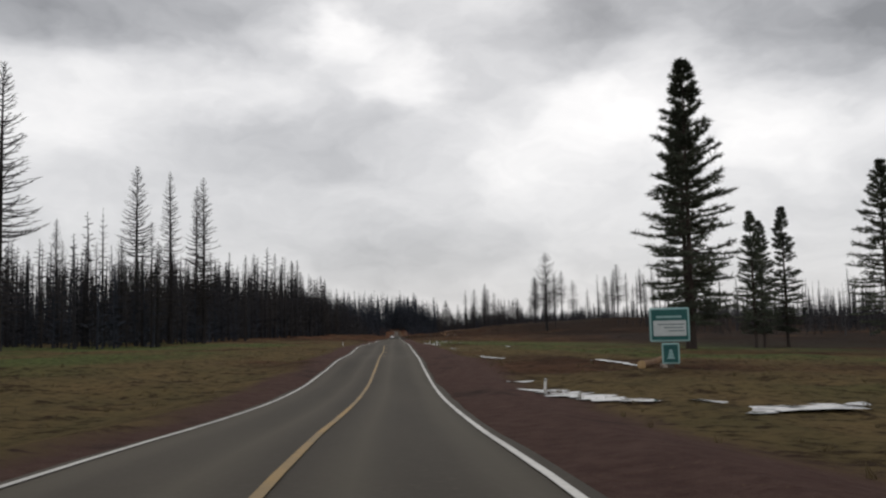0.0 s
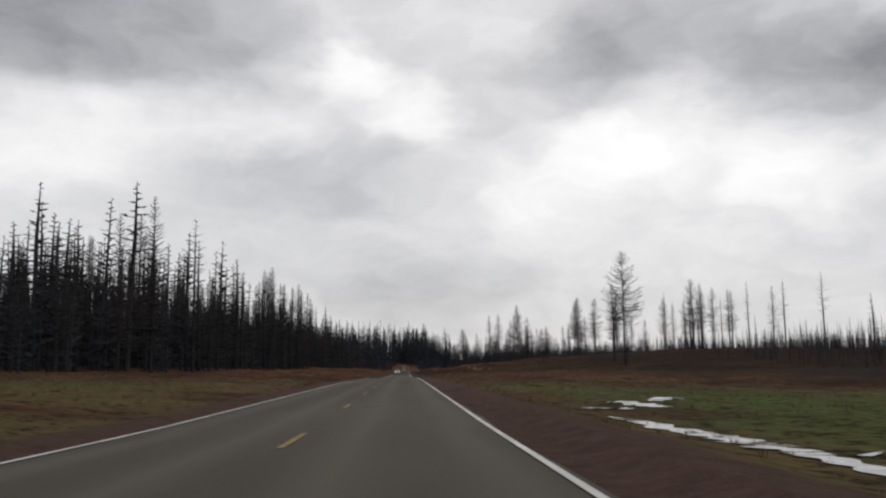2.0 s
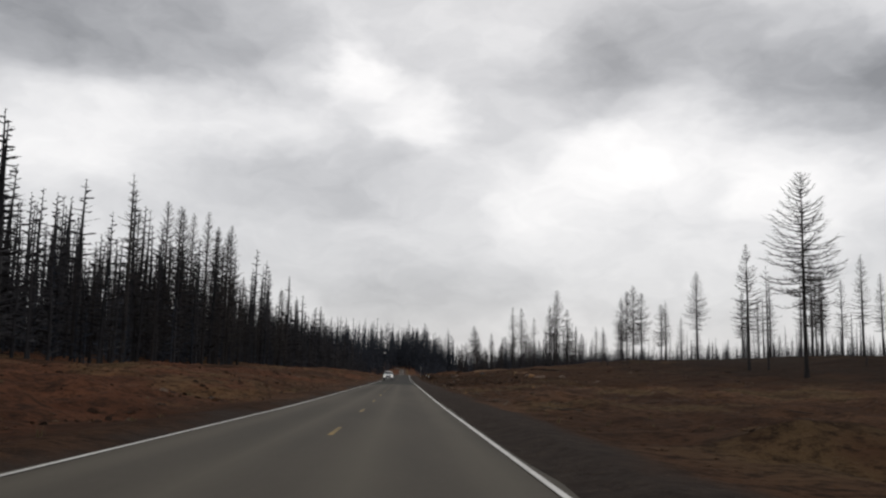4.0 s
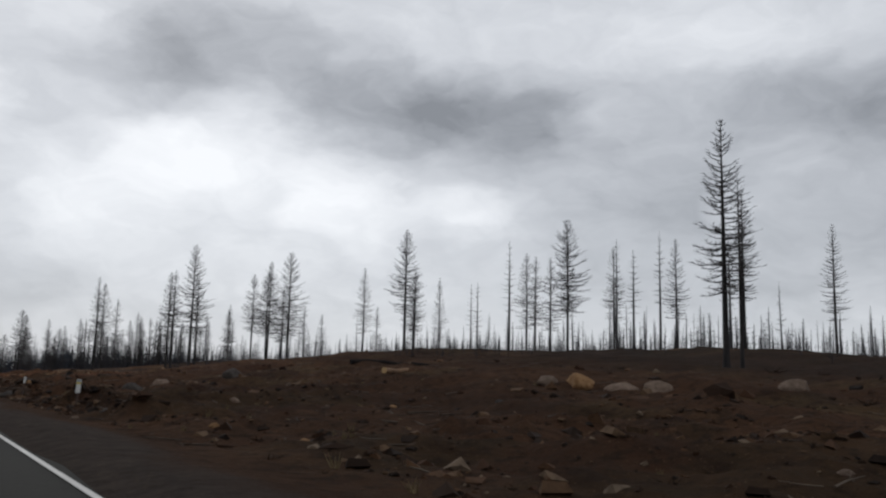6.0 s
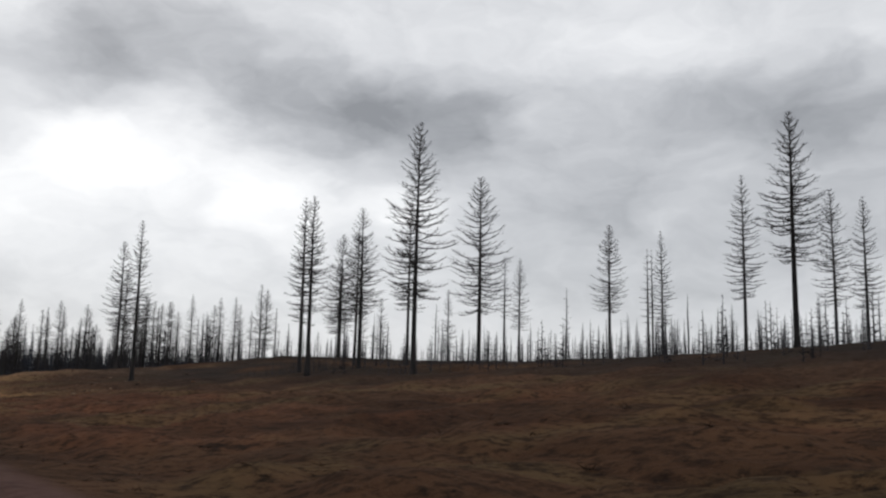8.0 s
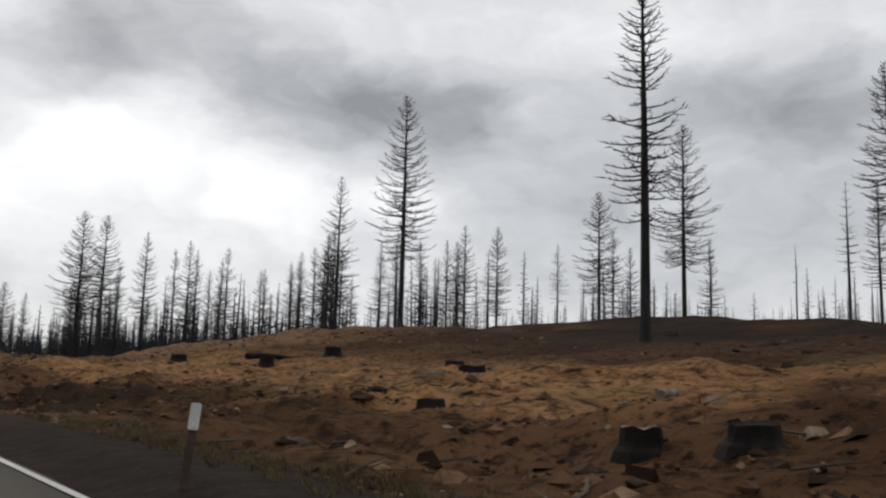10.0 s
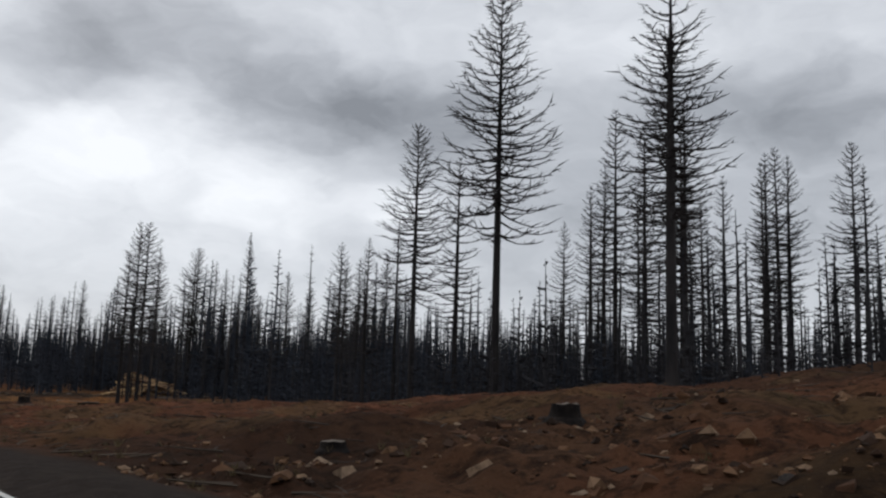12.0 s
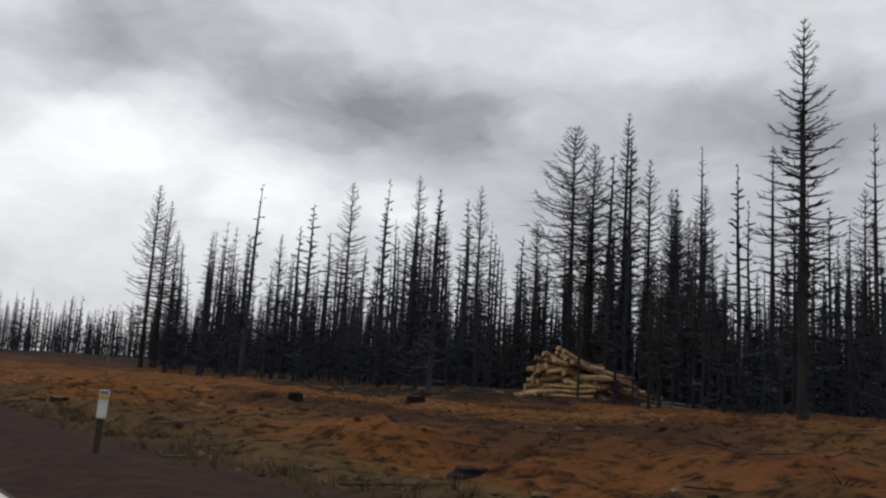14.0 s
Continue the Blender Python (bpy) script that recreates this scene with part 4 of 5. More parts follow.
mass("far_woods", templates, left_wood, thicket_mat, "dense burnt conifer stand beside the road", "woods")
beside = lambda x, y: abs(x + float(road_bend(y)) + 0.5) > 5 + 0.02 * float(road_bend(y))
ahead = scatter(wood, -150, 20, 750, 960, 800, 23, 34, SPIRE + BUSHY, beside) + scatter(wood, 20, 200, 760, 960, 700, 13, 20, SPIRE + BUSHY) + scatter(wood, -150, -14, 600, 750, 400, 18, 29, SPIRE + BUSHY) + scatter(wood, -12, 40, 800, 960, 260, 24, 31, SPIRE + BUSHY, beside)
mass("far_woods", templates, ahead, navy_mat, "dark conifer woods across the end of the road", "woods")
rim = scatter(wood, 95, 210, -30, 330, 300, 3, 7, BARE + BARE + STICK) + scatter(wood, 90, 150, 60, 330, 420, 2.5, 5.5, BUSHY) + scatter(wood, 60, 120, 120, 300, 110, 4, 8, STICK + BARE)
dim = scatter(wood, 44, 120, 420, 560, 200, 5, 10, SPIRE + BARE, lambda x, y: x > 75 - (y - 420) * 0.1) + scatter(wood, 95, 230, -30, 250, 800, 7.0, 12.0, SPIRE) + scatter(wood, 90, 230, 250, 420, 500, 4.0, 8.0, SPIRE)
mass("far_woods", templates, dim, thicket_mat, "low dark burnt woods along the far rise", "woods")
rim += scatter(wood, 125, 180, 250, 520, 190, 6, 12, STICK + BARE) + scatter(wood, 66, 130, 330, 440, 70, 4, 9, STICK + BARE)
mass("far_woods", templates, rim, snag_mat, "thin burnt woods along the top of the slope, greyed for haze", "woods")
near_thicket = scatter(wood, 27, 60, 446, 478, 260, 2.0, 4.8, BUSHY, lambda x, y: x > 27 + max(0, 462 - y) * 0.8) + scatter(wood, 34, 80, 474, 535, 420, 3.0, 6.5, BUSHY, lambda x, y: x > 34 + max(0, 495 - y) * 0.2)
mid_wood = scatter(wood, 40, 130, 430, 505, 260, 7, 12, SPIRE) + scatter(wood, 62, 130, 430, 505, 160, 6, 12, BARE) + scatter(wood, 30, 70, 425, 475, 110, 5, 9, BARE + BUSHY) + scatter(wood, 24, 60, 470, 500, 24, 5, 8, BARE)
mass("far_woods", templates, mid_wood, thicket_mat, "slim burnt trees behind the spoil bank", "woods")
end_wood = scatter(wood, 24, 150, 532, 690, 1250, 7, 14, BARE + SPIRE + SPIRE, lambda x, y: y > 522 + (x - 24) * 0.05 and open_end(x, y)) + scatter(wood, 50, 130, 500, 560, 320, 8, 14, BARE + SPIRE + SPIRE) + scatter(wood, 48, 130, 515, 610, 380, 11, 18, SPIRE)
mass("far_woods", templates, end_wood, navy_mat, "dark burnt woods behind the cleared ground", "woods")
brush = near_thicket + scatter(wood, -52, -18.5, 55, 130, 640, 3.0, 6.5, BUSHY) + scatter(wood, -50, -18.5, 130, 340, 950, 3.0, 7.0, BUSHY) + scatter(wood, 26, 130, 538, 660, 1500, 3.0, 9.5, BUSHY + SPIRE, open_end) + scatter(wood, -60, 26, 640, 745, 500, 5, 11, SPIRE + BUSHY, lambda x, y: abs(x) > 9) + scatter(wood, 45, 110, 520, 560, 350, 3.5, 7.5, BUSHY, open_end)
mass("undergrowth", templates, brush, navy_mat, "dark scorched thicket of saplings below the trees", "undergrowth")
scrub = scatter(wood, 90, 200, -20, 330, 900, 2.5, 5, BUSHY) + scatter(wood, 26, 38, 250, 259, 70, 0.8, 1.5, BUSHY) + scatter(wood, 60, 150, 320, 440, 350, 0.6, 1.8, BUSHY + BARE) + scatter(wood, 36, 150, 440, 500, 500, 0.8, 2.4, BUSHY + BARE)
scrub += scatter(wood, 24, 70, 430, 470, 260, 2.0, 4.5, BUSHY)
pale_scrub = scatter(wood, 58, 135, 130, 330, 1200, 2.2, 4.6, BUSHY + SPIRE) + scatter(wood, 30, 110, 285, 362, 800, 1.2, 3.2, BUSHY, lambda x, y: x > 30 + (y - 285) * 0.1)
mass("undergrowth", templates, pale_scrub, thicket_mat, "dark burnt scrub along the crest of the slope", "undergrowth")
mass("undergrowth", templates, scrub, thicket_mat, "scorched undergrowth and saplings on the slope", "undergrowth")

# ---- roadside things ----
def build_sign(x, y):
    """A green notice board with a small plate below, on one post."""
    z = float(ground_z(x, y))
    s = thing("roadside_sign", pose(x, y, z, 0, 0, -12), "green roadside notice board with a white panel and lettering", "road sign")
    g = Geo()
    g.box(-0.05, 0.02, -0.1, 0.05, 0.10, 1.0)
    part("post", g, grey_wood, s)
    board = part("board", bevelled_box(0.66, 0.03, 0.57, 0.012, (0, 0, 0.745)), sign_edge, s)
    part("face", bevelled_box(0.60, 0.008, 0.51, 0.003, (0, -0.018, 0.745)), sign_green, board, "teal green face")
    part("panel", bevelled_box(0.54, 0.008, 0.26, 0.003, (0.0, -0.026, 0.685)), sign_white, board, "white lettered panel")
    g = Geo()
    for r, (a, b) in enumerate(((-0.20, 0.24), (-0.10, 0.22), (-0.02, 0.24))):
        zz = 0.75 - 0.055 * r
        g.box(a, -0.034, zz - 0.010, b, -0.031, zz + 0.010)
    part("lettering", g, ink, board, "faded grey lettering")
    g = Geo()
    g.box(-0.22, -0.026, 0.86, 0.20, -0.0225, 0.895)
    part("lettering", g, sign_edge, board, "pale heading")
    plate = part("plate", bevelled_box(0.29, 0.025, 0.35, 0.01, (0.0, 0, 0.26)), sign_edge, s)
    part("face", bevelled_box(0.24, 0.008, 0.30, 0.003, (0.0, -0.015, 0.26)), sign_green, plate)
    g = Geo()
    for k in range(3):
        g.box(-0.07 + 0.018 * k, -0.024, 0.17 + 0.055 * k, 0.07 - 0.018 * k, -0.0205, 0.22 + 0.055 * k, 0.5)
    part("symbol", g, sign_edge, plate, "pale tree symbol")


def build_marker(x, y, tall, plate_h, wide, words, base_mat, turn=0.0, lean=0.0, stickers=False, group="roadside markers"):
    s = thing("marker_post", pose(x, y, float(ground_z(x, y)), 0, lean, turn), words, "marker post", group)
    g = Geo()
    r = 0.018 if base_mat is post_dark else wide / 2
    if base_mat is post_dark:
        g.box(-r, -0.010, -0.12, r, 0.010, tall)
        part("post", g, base_mat, s)
        plate = part("plate", bevelled_box(wide, 0.014, plate_h, 0.005, (0, -0.018, tall - plate_h / 2)), plastic_white, s, "white reflector plate")
        if stickers:
            part("sticker", bevelled_box(wide * 0.96, 0.004, plate_h * 0.13, 0.001, (0, -0.027, tall - plate_h * 0.27)), sticker, plate, "yellow band")
            part("sticker", bevelled_box(wide * 0.8, 0.004, plate_h * 0.12, 0.001, (0, -0.027, tall - plate_h * 0.1)), ink, plate, "grey emblem")
    else:
        bm = bevelled_box(wide, 0.02, tall + 0.1, 0.006, (0, 0, tall / 2 - 0.05))
        part("post", bm, plastic_white, s)
        part("reflector", bevelled_box(wide * 0.8, 0.006, plate_h, 0.002, (0, -0.013, tall - plate_h * 0.8)), metal_post, s, "grey reflector strip")
    return s


def build_stop_sign(x, y):
    """An octagonal sign seen from its bare metal back."""
    s = thing("octagonal_sign", pose(x, y, float(ground_z(x, y)), 0, 1.5, -84), "octagonal road sign showing its bare metal back on a thin post", "road sign")
    g = Geo()
    g.box(-0.022, -0.012, -0.15, 0.022, 0.012, 1.37)
    part("post", g, metal_post, s)
    bm = bmesh.new()
    ring = [(0.20 * math.cos(radians(22.5 + 45 * k)), 0.20 * math.sin(radians(22.5 + 45 * k))) for k in range(8)]
    front = bm.faces.new([bm.verts.new((a, 0.016, 1.19 + b)) for a, b in ring])
    out = bmesh.ops.extrude_face_region(bm, geom=[front])
    bmesh.ops.translate(bm, vec=(0, 0.008, 0), verts=[v for v in out["geom"] if isinstance(v, bmesh.types.BMVert)])
    bmesh.ops.recalc_face_normals(bm, faces=bm.faces[:])
    plate = part("plate", bm, metal_back, s, "bare metal octagon")
    for zz in (1.09, 1.29):
        part("bolt", bevelled_box(0.016, 0.012, 0.016, 0.004, (0, -0.016, zz), 1), metal_post, plate)


def build_pickup(x, y):
    """A white pickup coming the other way; its front faces down the y axis. Built in metres of a real car, then set to the scene's measure."""
    k = 0.40
    car = thing("pickup_truck", pose(x, y, float(road_z(y)) + 0.02, 0, 0, 0) @ Matrix.Scale(k, 4), "white pickup truck with lit headlights on the road", "car")

    def loft(rows, name, mat, parent, label=""):
        """rows: y, then half width and z of a chain from sill to top, mirrored."""
        g = Geo()
        n = len(rows[0][1])
        for yy, chain in rows:
            for a, z in chain:
                g.v.append((-a, yy, z))
            for a, z in reversed(chain):
                g.v.append((a, yy, z))
        m2 = 2 * n
        for i in range(len(rows) - 1):
            for j in range(m2):
                a, b = i * m2 + j, i * m2 + (j + 1) % m2
                g.f.append((a, b, b + m2, a + m2))
        g.f.append(tuple(range(m2))[::-1])
        g.f.append(tuple((len(rows) - 1) * m2 + j for j in range(m2)))
        return part(name, g, mat, parent, label, shade=False)

    body = loft([
        (-2.65, [(0.78, 0.50), (0.84, 0.62), (0.84, 0.95), (0.74, 1.04)]),
        (-2.5, [(0.88, 0.42), (0.95, 0.60), (0.94, 1.00), (0.82, 1.12)]),
        (-1.2, [(0.90, 0.40), (0.98, 0.60), (0.97, 1.08), (0.86, 1.20)]),
        (0.9, [(0.90, 0.40), (0.98, 0.60), (0.97, 1.10), (0.93, 1.22)]),
        (2.6, [(0.90, 0.45), (0.97, 0.60), (0.97, 1.10), (0.93, 1.22)]),
    ], "body", car_white, car)
    loft([(-1.15, [(0.84, 1.19), (0.80, 1.21)]), (-0.45, [(0.84, 1.19), (0.68, 1.78)]), (0.75, [(0.84, 1.19), (0.68, 1.80)]), (0.95, [(0.84, 1.19), (0.74, 1.5)])], "cab", car_white, car)
    g = Geo()
    g.v += [(-0.74, -1.13, 1.26), (0.74, -1.13, 1.26), (0.62, -0.56, 1.72), (-0.62, -0.56, 1.72), (-0.74, -1.09, 1.26), (0.74, -1.09, 1.26), (0.62, -0.52, 1.72), (-0.62, -0.52, 1.72)]
    g.f += [(0, 1, 2, 3), (7, 6, 5, 4), (0, 4, 5, 1), (1, 5, 6, 2), (2, 6, 7, 3), (3, 7, 4, 0)]
    part("windscreen", g, glass, car)
    part("grille", bevelled_box(1.05, 0.06, 0.26, 0.02, (0, -2.66, 0.82)), car_dark, body)
    part("bumper", bevelled_box(1.80, 0.18, 0.20, 0.04, (0, -2.68, 0.52)), chrome, car, "chrome bumper")
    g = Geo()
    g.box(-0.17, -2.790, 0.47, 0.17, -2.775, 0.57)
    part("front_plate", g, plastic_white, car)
    for sx in (-1, 1):
        part("headlight", bevelled_box(0.30, 0.08, 0.17, 0.03, (sx * 0.66, -2.65, 0.84)), headlight, car, "lit headlight")
        part("mirror", bevelled_box(0.20, 0.10, 0.16, 0.03, (sx * 1.02, -0.95, 1.28)), car_dark, car)
        for yy in (-1.75, 1.75):
            w = Geo()
            w.tube([(sx * 0.72, yy, 0.37), (sx * 0.96, yy, 0.37)], [0.37, 0.37], 18)
            tyre = part("tyre", w, tyre_mat, car)
            r = Geo()
            r.tube([(sx * 0.95, yy, 0.37), (sx * 0.975, yy, 0.37)], [0.21, 0.19], 12)
            part("rim", r, chrome, tyre)


def build_puddle(line, half, seed):
    """A long sheet of rain water with a ragged rim that follows a hollow."""
    rng = random.Random(seed)
    g, pts = Geo(), [Vector((x, y, 0)) for x, y in line]
    lengths = [0.0]
    for p, q in zip(pts, pts[1:]):
        lengths.append(lengths[-1] + (q - p).length)
    n = max(10, int(lengths[-1] / 0.09))
    middle = pts[len(pts) // 2]
    wave = [(rng.uniform(0.1, 0.32), rng.uniform(2, 14), rng.uniform(0, 6.28)) for _ in range(6)]
    for k in range(n + 1):
        d = lengths[-1] * k / n
        j = max(i for i in range(len(pts) - 1) if lengths[i] <= d + 1e-6)
        u = (d - lengths[j]) / (lengths[j + 1] - lengths[j])
        p, along = pts[j].lerp(pts[j + 1], u), (pts[j + 1] - pts[j]).normalized()
        side = Vector((along.y, -along.x, 0))
        taper = math.sin(math.pi * min(1, max(0.02, k / n))) ** 0.5
        edges = []
        for s in (-1, 1):
            w = half * taper * max(0.15, 1 + sum(m * math.sin(f * d * 1.7 + ph + 1.9 * s) for m, f, ph in wave)) * rng.uniform(0.95, 1.05)
            edges.append(p + side * s * w)
        row = [edges[0].lerp(edges[1], v / 4) for v in range(5)]
        lie = ground_z([q.x for q in row], [q.y for q in row])
        for q, gz in zip(row, lie):
            g.v.append((q.x - middle.x, q.y - middle.y, 0.6 * float(np.mean(lie)) + 0.4 * float(gz) + 0.016))
    g.f = [(5 * k + c, 5 * k + c + 1, 5 * k + c + 6, 5 * k + c + 5) for k in range(n) for c in range(4)]
    ob = solid("rain_puddle", g, water_mat, "shallow rain puddle in the wet grass", "puddle", "puddles beside the road")
    ob.matrix_basis = pose(middle.x, middle.y, 0)


def rock_mesh(seed, mat, flat=0.7):
    rng = random.Random(seed)
    bm = bmesh.new()
    bmesh.ops.create_icosphere(bm, subdivisions=3, radius=1)
    off = Vector((rng.uniform(0, 50), rng.uniform(0, 50), rng.uniform(0, 50)))
    cuts = [(Vector((rng.uniform(-1, 1), rng.uniform(-1, 1), rng.uniform(-0.6, 1))).normalized(), rng.uniform(0.55, 0.85)) for _ in range(6)]
    for v in bm.verts:
        for normal, far in cuts:
            d = v.co.dot(normal)
            if d > far:
                v.co -= normal * (d - far)
        v.co *= 1 + 0.14 * noise.noise(v.co * 1.7 + off) + 0.06 * noise.noise(v.co * 5 + off)
        v.co.z = max(-0.9, v.co.z) * flat
    me = bpy.data.meshes.new("rock")
    bm.to_mesh(me)
    bm.free()
    me.materials.append(mat)
    me.shade_smooth()
    return me


def stump_at(x, y, r, h, seed, turn=0.0, cut=False):
    rng = random.Random(seed)
    s = thing("tree_stump", stand(x, y, 0.03, turn), "charred black tree stump on bare soil" if not cut else "burnt tree stump with a pale sawn top", "tree stump", "stumps on the cleared ground")
    g, n = Geo(), 14
    lobes = [rng.uniform(0.8, 1.25) for _ in range(n)]
    tops = [1.1 * h * rng.uniform(0.85, 1.0) for _ in range(n)]
    for z, k in ((-0.06, 1.55), (0.02, 1.3), (0.12 * h + 0.03, 1.08), (0.5 * h, 1.0), (1.0, 0.92)):
        for j in range(n):
            a = 2 * math.pi * j / n
            q = r * (1 + (k - 1) * lobes[j]) * (0.93 + 0.1 * lobes[j])
            g.v.append((q * math.cos(a), q * math.sin(a), z if z < 1 else tops[j]))
    for i in range(4):
        for j in range(n):
            a, b = i * n + j, i * n + (j + 1) % n
            g.f.append((a, b, b + n, a + n))
    part("trunk", g, stump_mat, s)
    t = Geo()
    t.v = [(r * 0.93 * math.cos(2 * math.pi * j / n), r * 0.93 * math.sin(2 * math.pi * j / n), tops[j] * 0.99) for j in range(n)] + [(0, 0, 1.1 * h * 0.88)]
    t.f = [(j, (j + 1) % n, n) for j in range(n)]
    part("top", t, grey_wood if cut else stump_mat, s, "pale sawn top" if cut else "")


def log_mesh(seed, length, r, mat, ends):
    rng = random.Random(seed)
    g = Geo()
    pts = [(length * (k / 5 - 0.5), rng.uniform(-1, 1) * 0.02 * length, rng.uniform(-1, 1) * 0.015 * length) for k in range(6)]
    g.tube(pts, [r * (1.08 - 0.07 * k) for k in range(6)], 9)
    me = g.mesh("log", mat)
    me.materials.append(ends)
    for p in list(me.polygons)[-2:]:
        p.material_index = 1
    return me


build_sign(4.62, 14.4)
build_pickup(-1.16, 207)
build_stop_sign(2.63, 260.7)
for x, y, tall, ph, wide, mat, lean, st in (
    (1.98, 11.6, 0.15, 0.03, 0.035, plastic_white, 4, 0), (2.65, 69.2, 0.30, 0.06, 0.05, plastic_white, 2, 0), (-4.4, 70.9, 0.34, 0.06, 0.05, plastic_white, -2, 0), (2.4, 52.0, 0.30, 0.06, 0.05, plastic_white, 0, 0),
    (2.5, 218.9, 0.37, 0.22, 0.075, post_dark, 3, 1), (2.43, 225.8, 0.47, 0.14, 0.05, post_dark, 7, 0),
    (1.39, 351.49, 0.34, 0.115, 0.045, post_dark, 5, 0), (1.49, 507.0, 0.36, 0.165, 0.055, post_dark, 2, 1),
):
    build_marker(x, y, tall, ph, wide, "white marker plate on a thin dark post beside the road" if mat is post_dark else "white plastic delineator post beside the road", mat, -20, lean, bool(st))
for x, y, tall in ((5.96, 497.3, 1.45), (7.7, 528.6, 2.2)):
    pole = thing("marker_pole", stand(x, y), "thin pale wooden pole standing in bare soil", "pole", "poles beside the clearing")
    g = Geo()
    g.tube([(0, 0, -0.1), (0.01, 0, 0.5 * tall), (0.03, 0, tall)], [0.022, 0.02, 0.016], 7)
    part("shaft", g, grey_wood, pole)

PUDDLES = [
    ([(1.68, 13.15), (2.11, 13.35)], 0.12), ([(1.59, 11.46), (1.97, 11.15), (2.06, 9.79), (2.34, 9.13), (2.64, 8.52)], 0.24), ([(2.93, 8.68), (3.34, 8.62)], 0.16),
    ([(2.94, 7.10), (3.35, 7.52), (3.60, 7.30), (4.71, 8.58)], 0.22), ([(4.29, 18.99), (4.61, 17.61), (4.96, 16.73)], 0.08),
    ([(2.58, 26.67), (2.91, 26.13), (3.25, 25.72)], 0.22), ([(2.40, 23.92), (2.40, 23.28), (2.42, 22.75), (2.60, 22.27), (2.76, 21.98)], 0.13),
    ([(2.52, 39.65), (2.70, 39.40), (2.75, 38.96)], 0.17), ([(2.42, 39.96), (2.59, 39.89)], 0.06), ([(2.47, 41.33), (2.83, 41.16)], 0.09), ([(6.19, 49.84), (6.94, 49.16)], 0.14),
    ([(2.38, 59.79), (2.95, 58.28)], 0.16), ([(2.50, 70.53), (2.55, 67.49), (2.67, 65.55), (2.66, 62.73)], 0.16), ([(5.39, 77.56), (5.78, 77.44)], 0.12),
    ([(2.35, 78.42), (2.45, 76.96), (2.65, 76.0), (2.72, 75.21), (2.63, 73.86), (2.55, 72.5)], 0.16), ([(2.72, 74.06), (3.46, 74.48)], 0.06),
    ([(2.35, 80.82), (2.60, 80.09), (3.46, 81.80)], 0.18), ([(3.53, 83.54), (3.96, 82.97), (4.32, 82.24)], 0.20), ([(4.30, 83.47), (5.40, 85.30)], 0.18),
]
for k, (line, half) in enumerate(PUDDLES):
    build_puddle(line, half, k)

# named boulders, then loose stones beside the road
rocks = [rock_mesh(k, (rock_mat, rock_mat, rock_ochre, rock_dark, rock_mat, clod_mat)[k % 6], 0.6 + 0.06 * (k % 5)) for k in range(12)]
ROCK_WORDS = {0: "brown broken boulder lying on burnt ground", 1: "weathered brown stone beside the road", 2: "ochre yellow boulder on the soil bank", 3: "dark scorched rock on the bank", 4: "brown angular stone in the dirt", 5: "lump of dug earth beside the road"}


def put_rock(x, y, r, k, turn, group="rocks along the road"):
    ob = new("rock", rocks[k])
    ob.matrix_basis = stand(x, y, 0.12 * r, turn, r)
    tagged(ob, ROCK_WORDS[k % 6], "rock", group)


for x, y, r, k in ((12.2, 217.6, 0.36, 2), (12.7, 216.9, 0.42, 0), (13.1, 216.3, 0.40, 6), (11.9, 218.4, 0.28, 1), (2.95, 242.2, 0.30, 2), (3.45, 241.7, 0.11, 8), (5.3, 227.6, 0.32, 3), (8.7, 229.7, 0.32, 9),
                   (5.7, 226.3, 0.30, 4), (3.3, 192.1, 0.12, 1), (14.4, 214.0, 0.35, 7), (16.8, 209.8, 0.3, 0), (4.8, 413.2, 0.20, 2), (3.8, 410.0, 0.15, 8), (10.5, 427.5, 0.30, 2), (8.3, 414.0, 0.30, 8), (4.9, 397.2, 0.18, 2),
                   (6.9, 389.5, 0.28, 3), (7.6, 388.6, 0.3, 9), (9.5, 268.0, 0.35, 1), (2.3, 227.5, 0.22, 3), (2.6, 226.6, 0.26, 5), (2.2, 228.8, 0.3, 11), (2.9, 229.6, 0.24, 5), (3.4, 409.2, 0.12, 2)):
    put_rock(x, y, r, k, (x * 777) % 360)
loose = random.Random(5)
for _ in range(150):
    y = loose.choice((loose.uniform(165, 275), loose.uniform(165, 275), loose.uniform(338, 430), loose.uniform(385, 430)))
    x = float(road_right(y)) + loose.uniform(1.3, 6) ** loose.uniform(0.9, 1.5)
    put_rock(x, y, loose.uniform(0.04, 0.11) * (1.25 if 385 < y < 428 else 1.0), loose.choice((0, 1, 2, 2, 4, 6, 7, 8, 8, 10, 3)), loose.uniform(0, 360), "loose stones beside the road")
for _ in range(60):
    y = loose.uniform(120, 240)
    put_rock(float(road_left(y)) - loose.uniform(1.5, 9), y, loose.uniform(0.06, 0.16), loose.randrange(12), loose.uniform(0, 360), "loose stones beside the road")

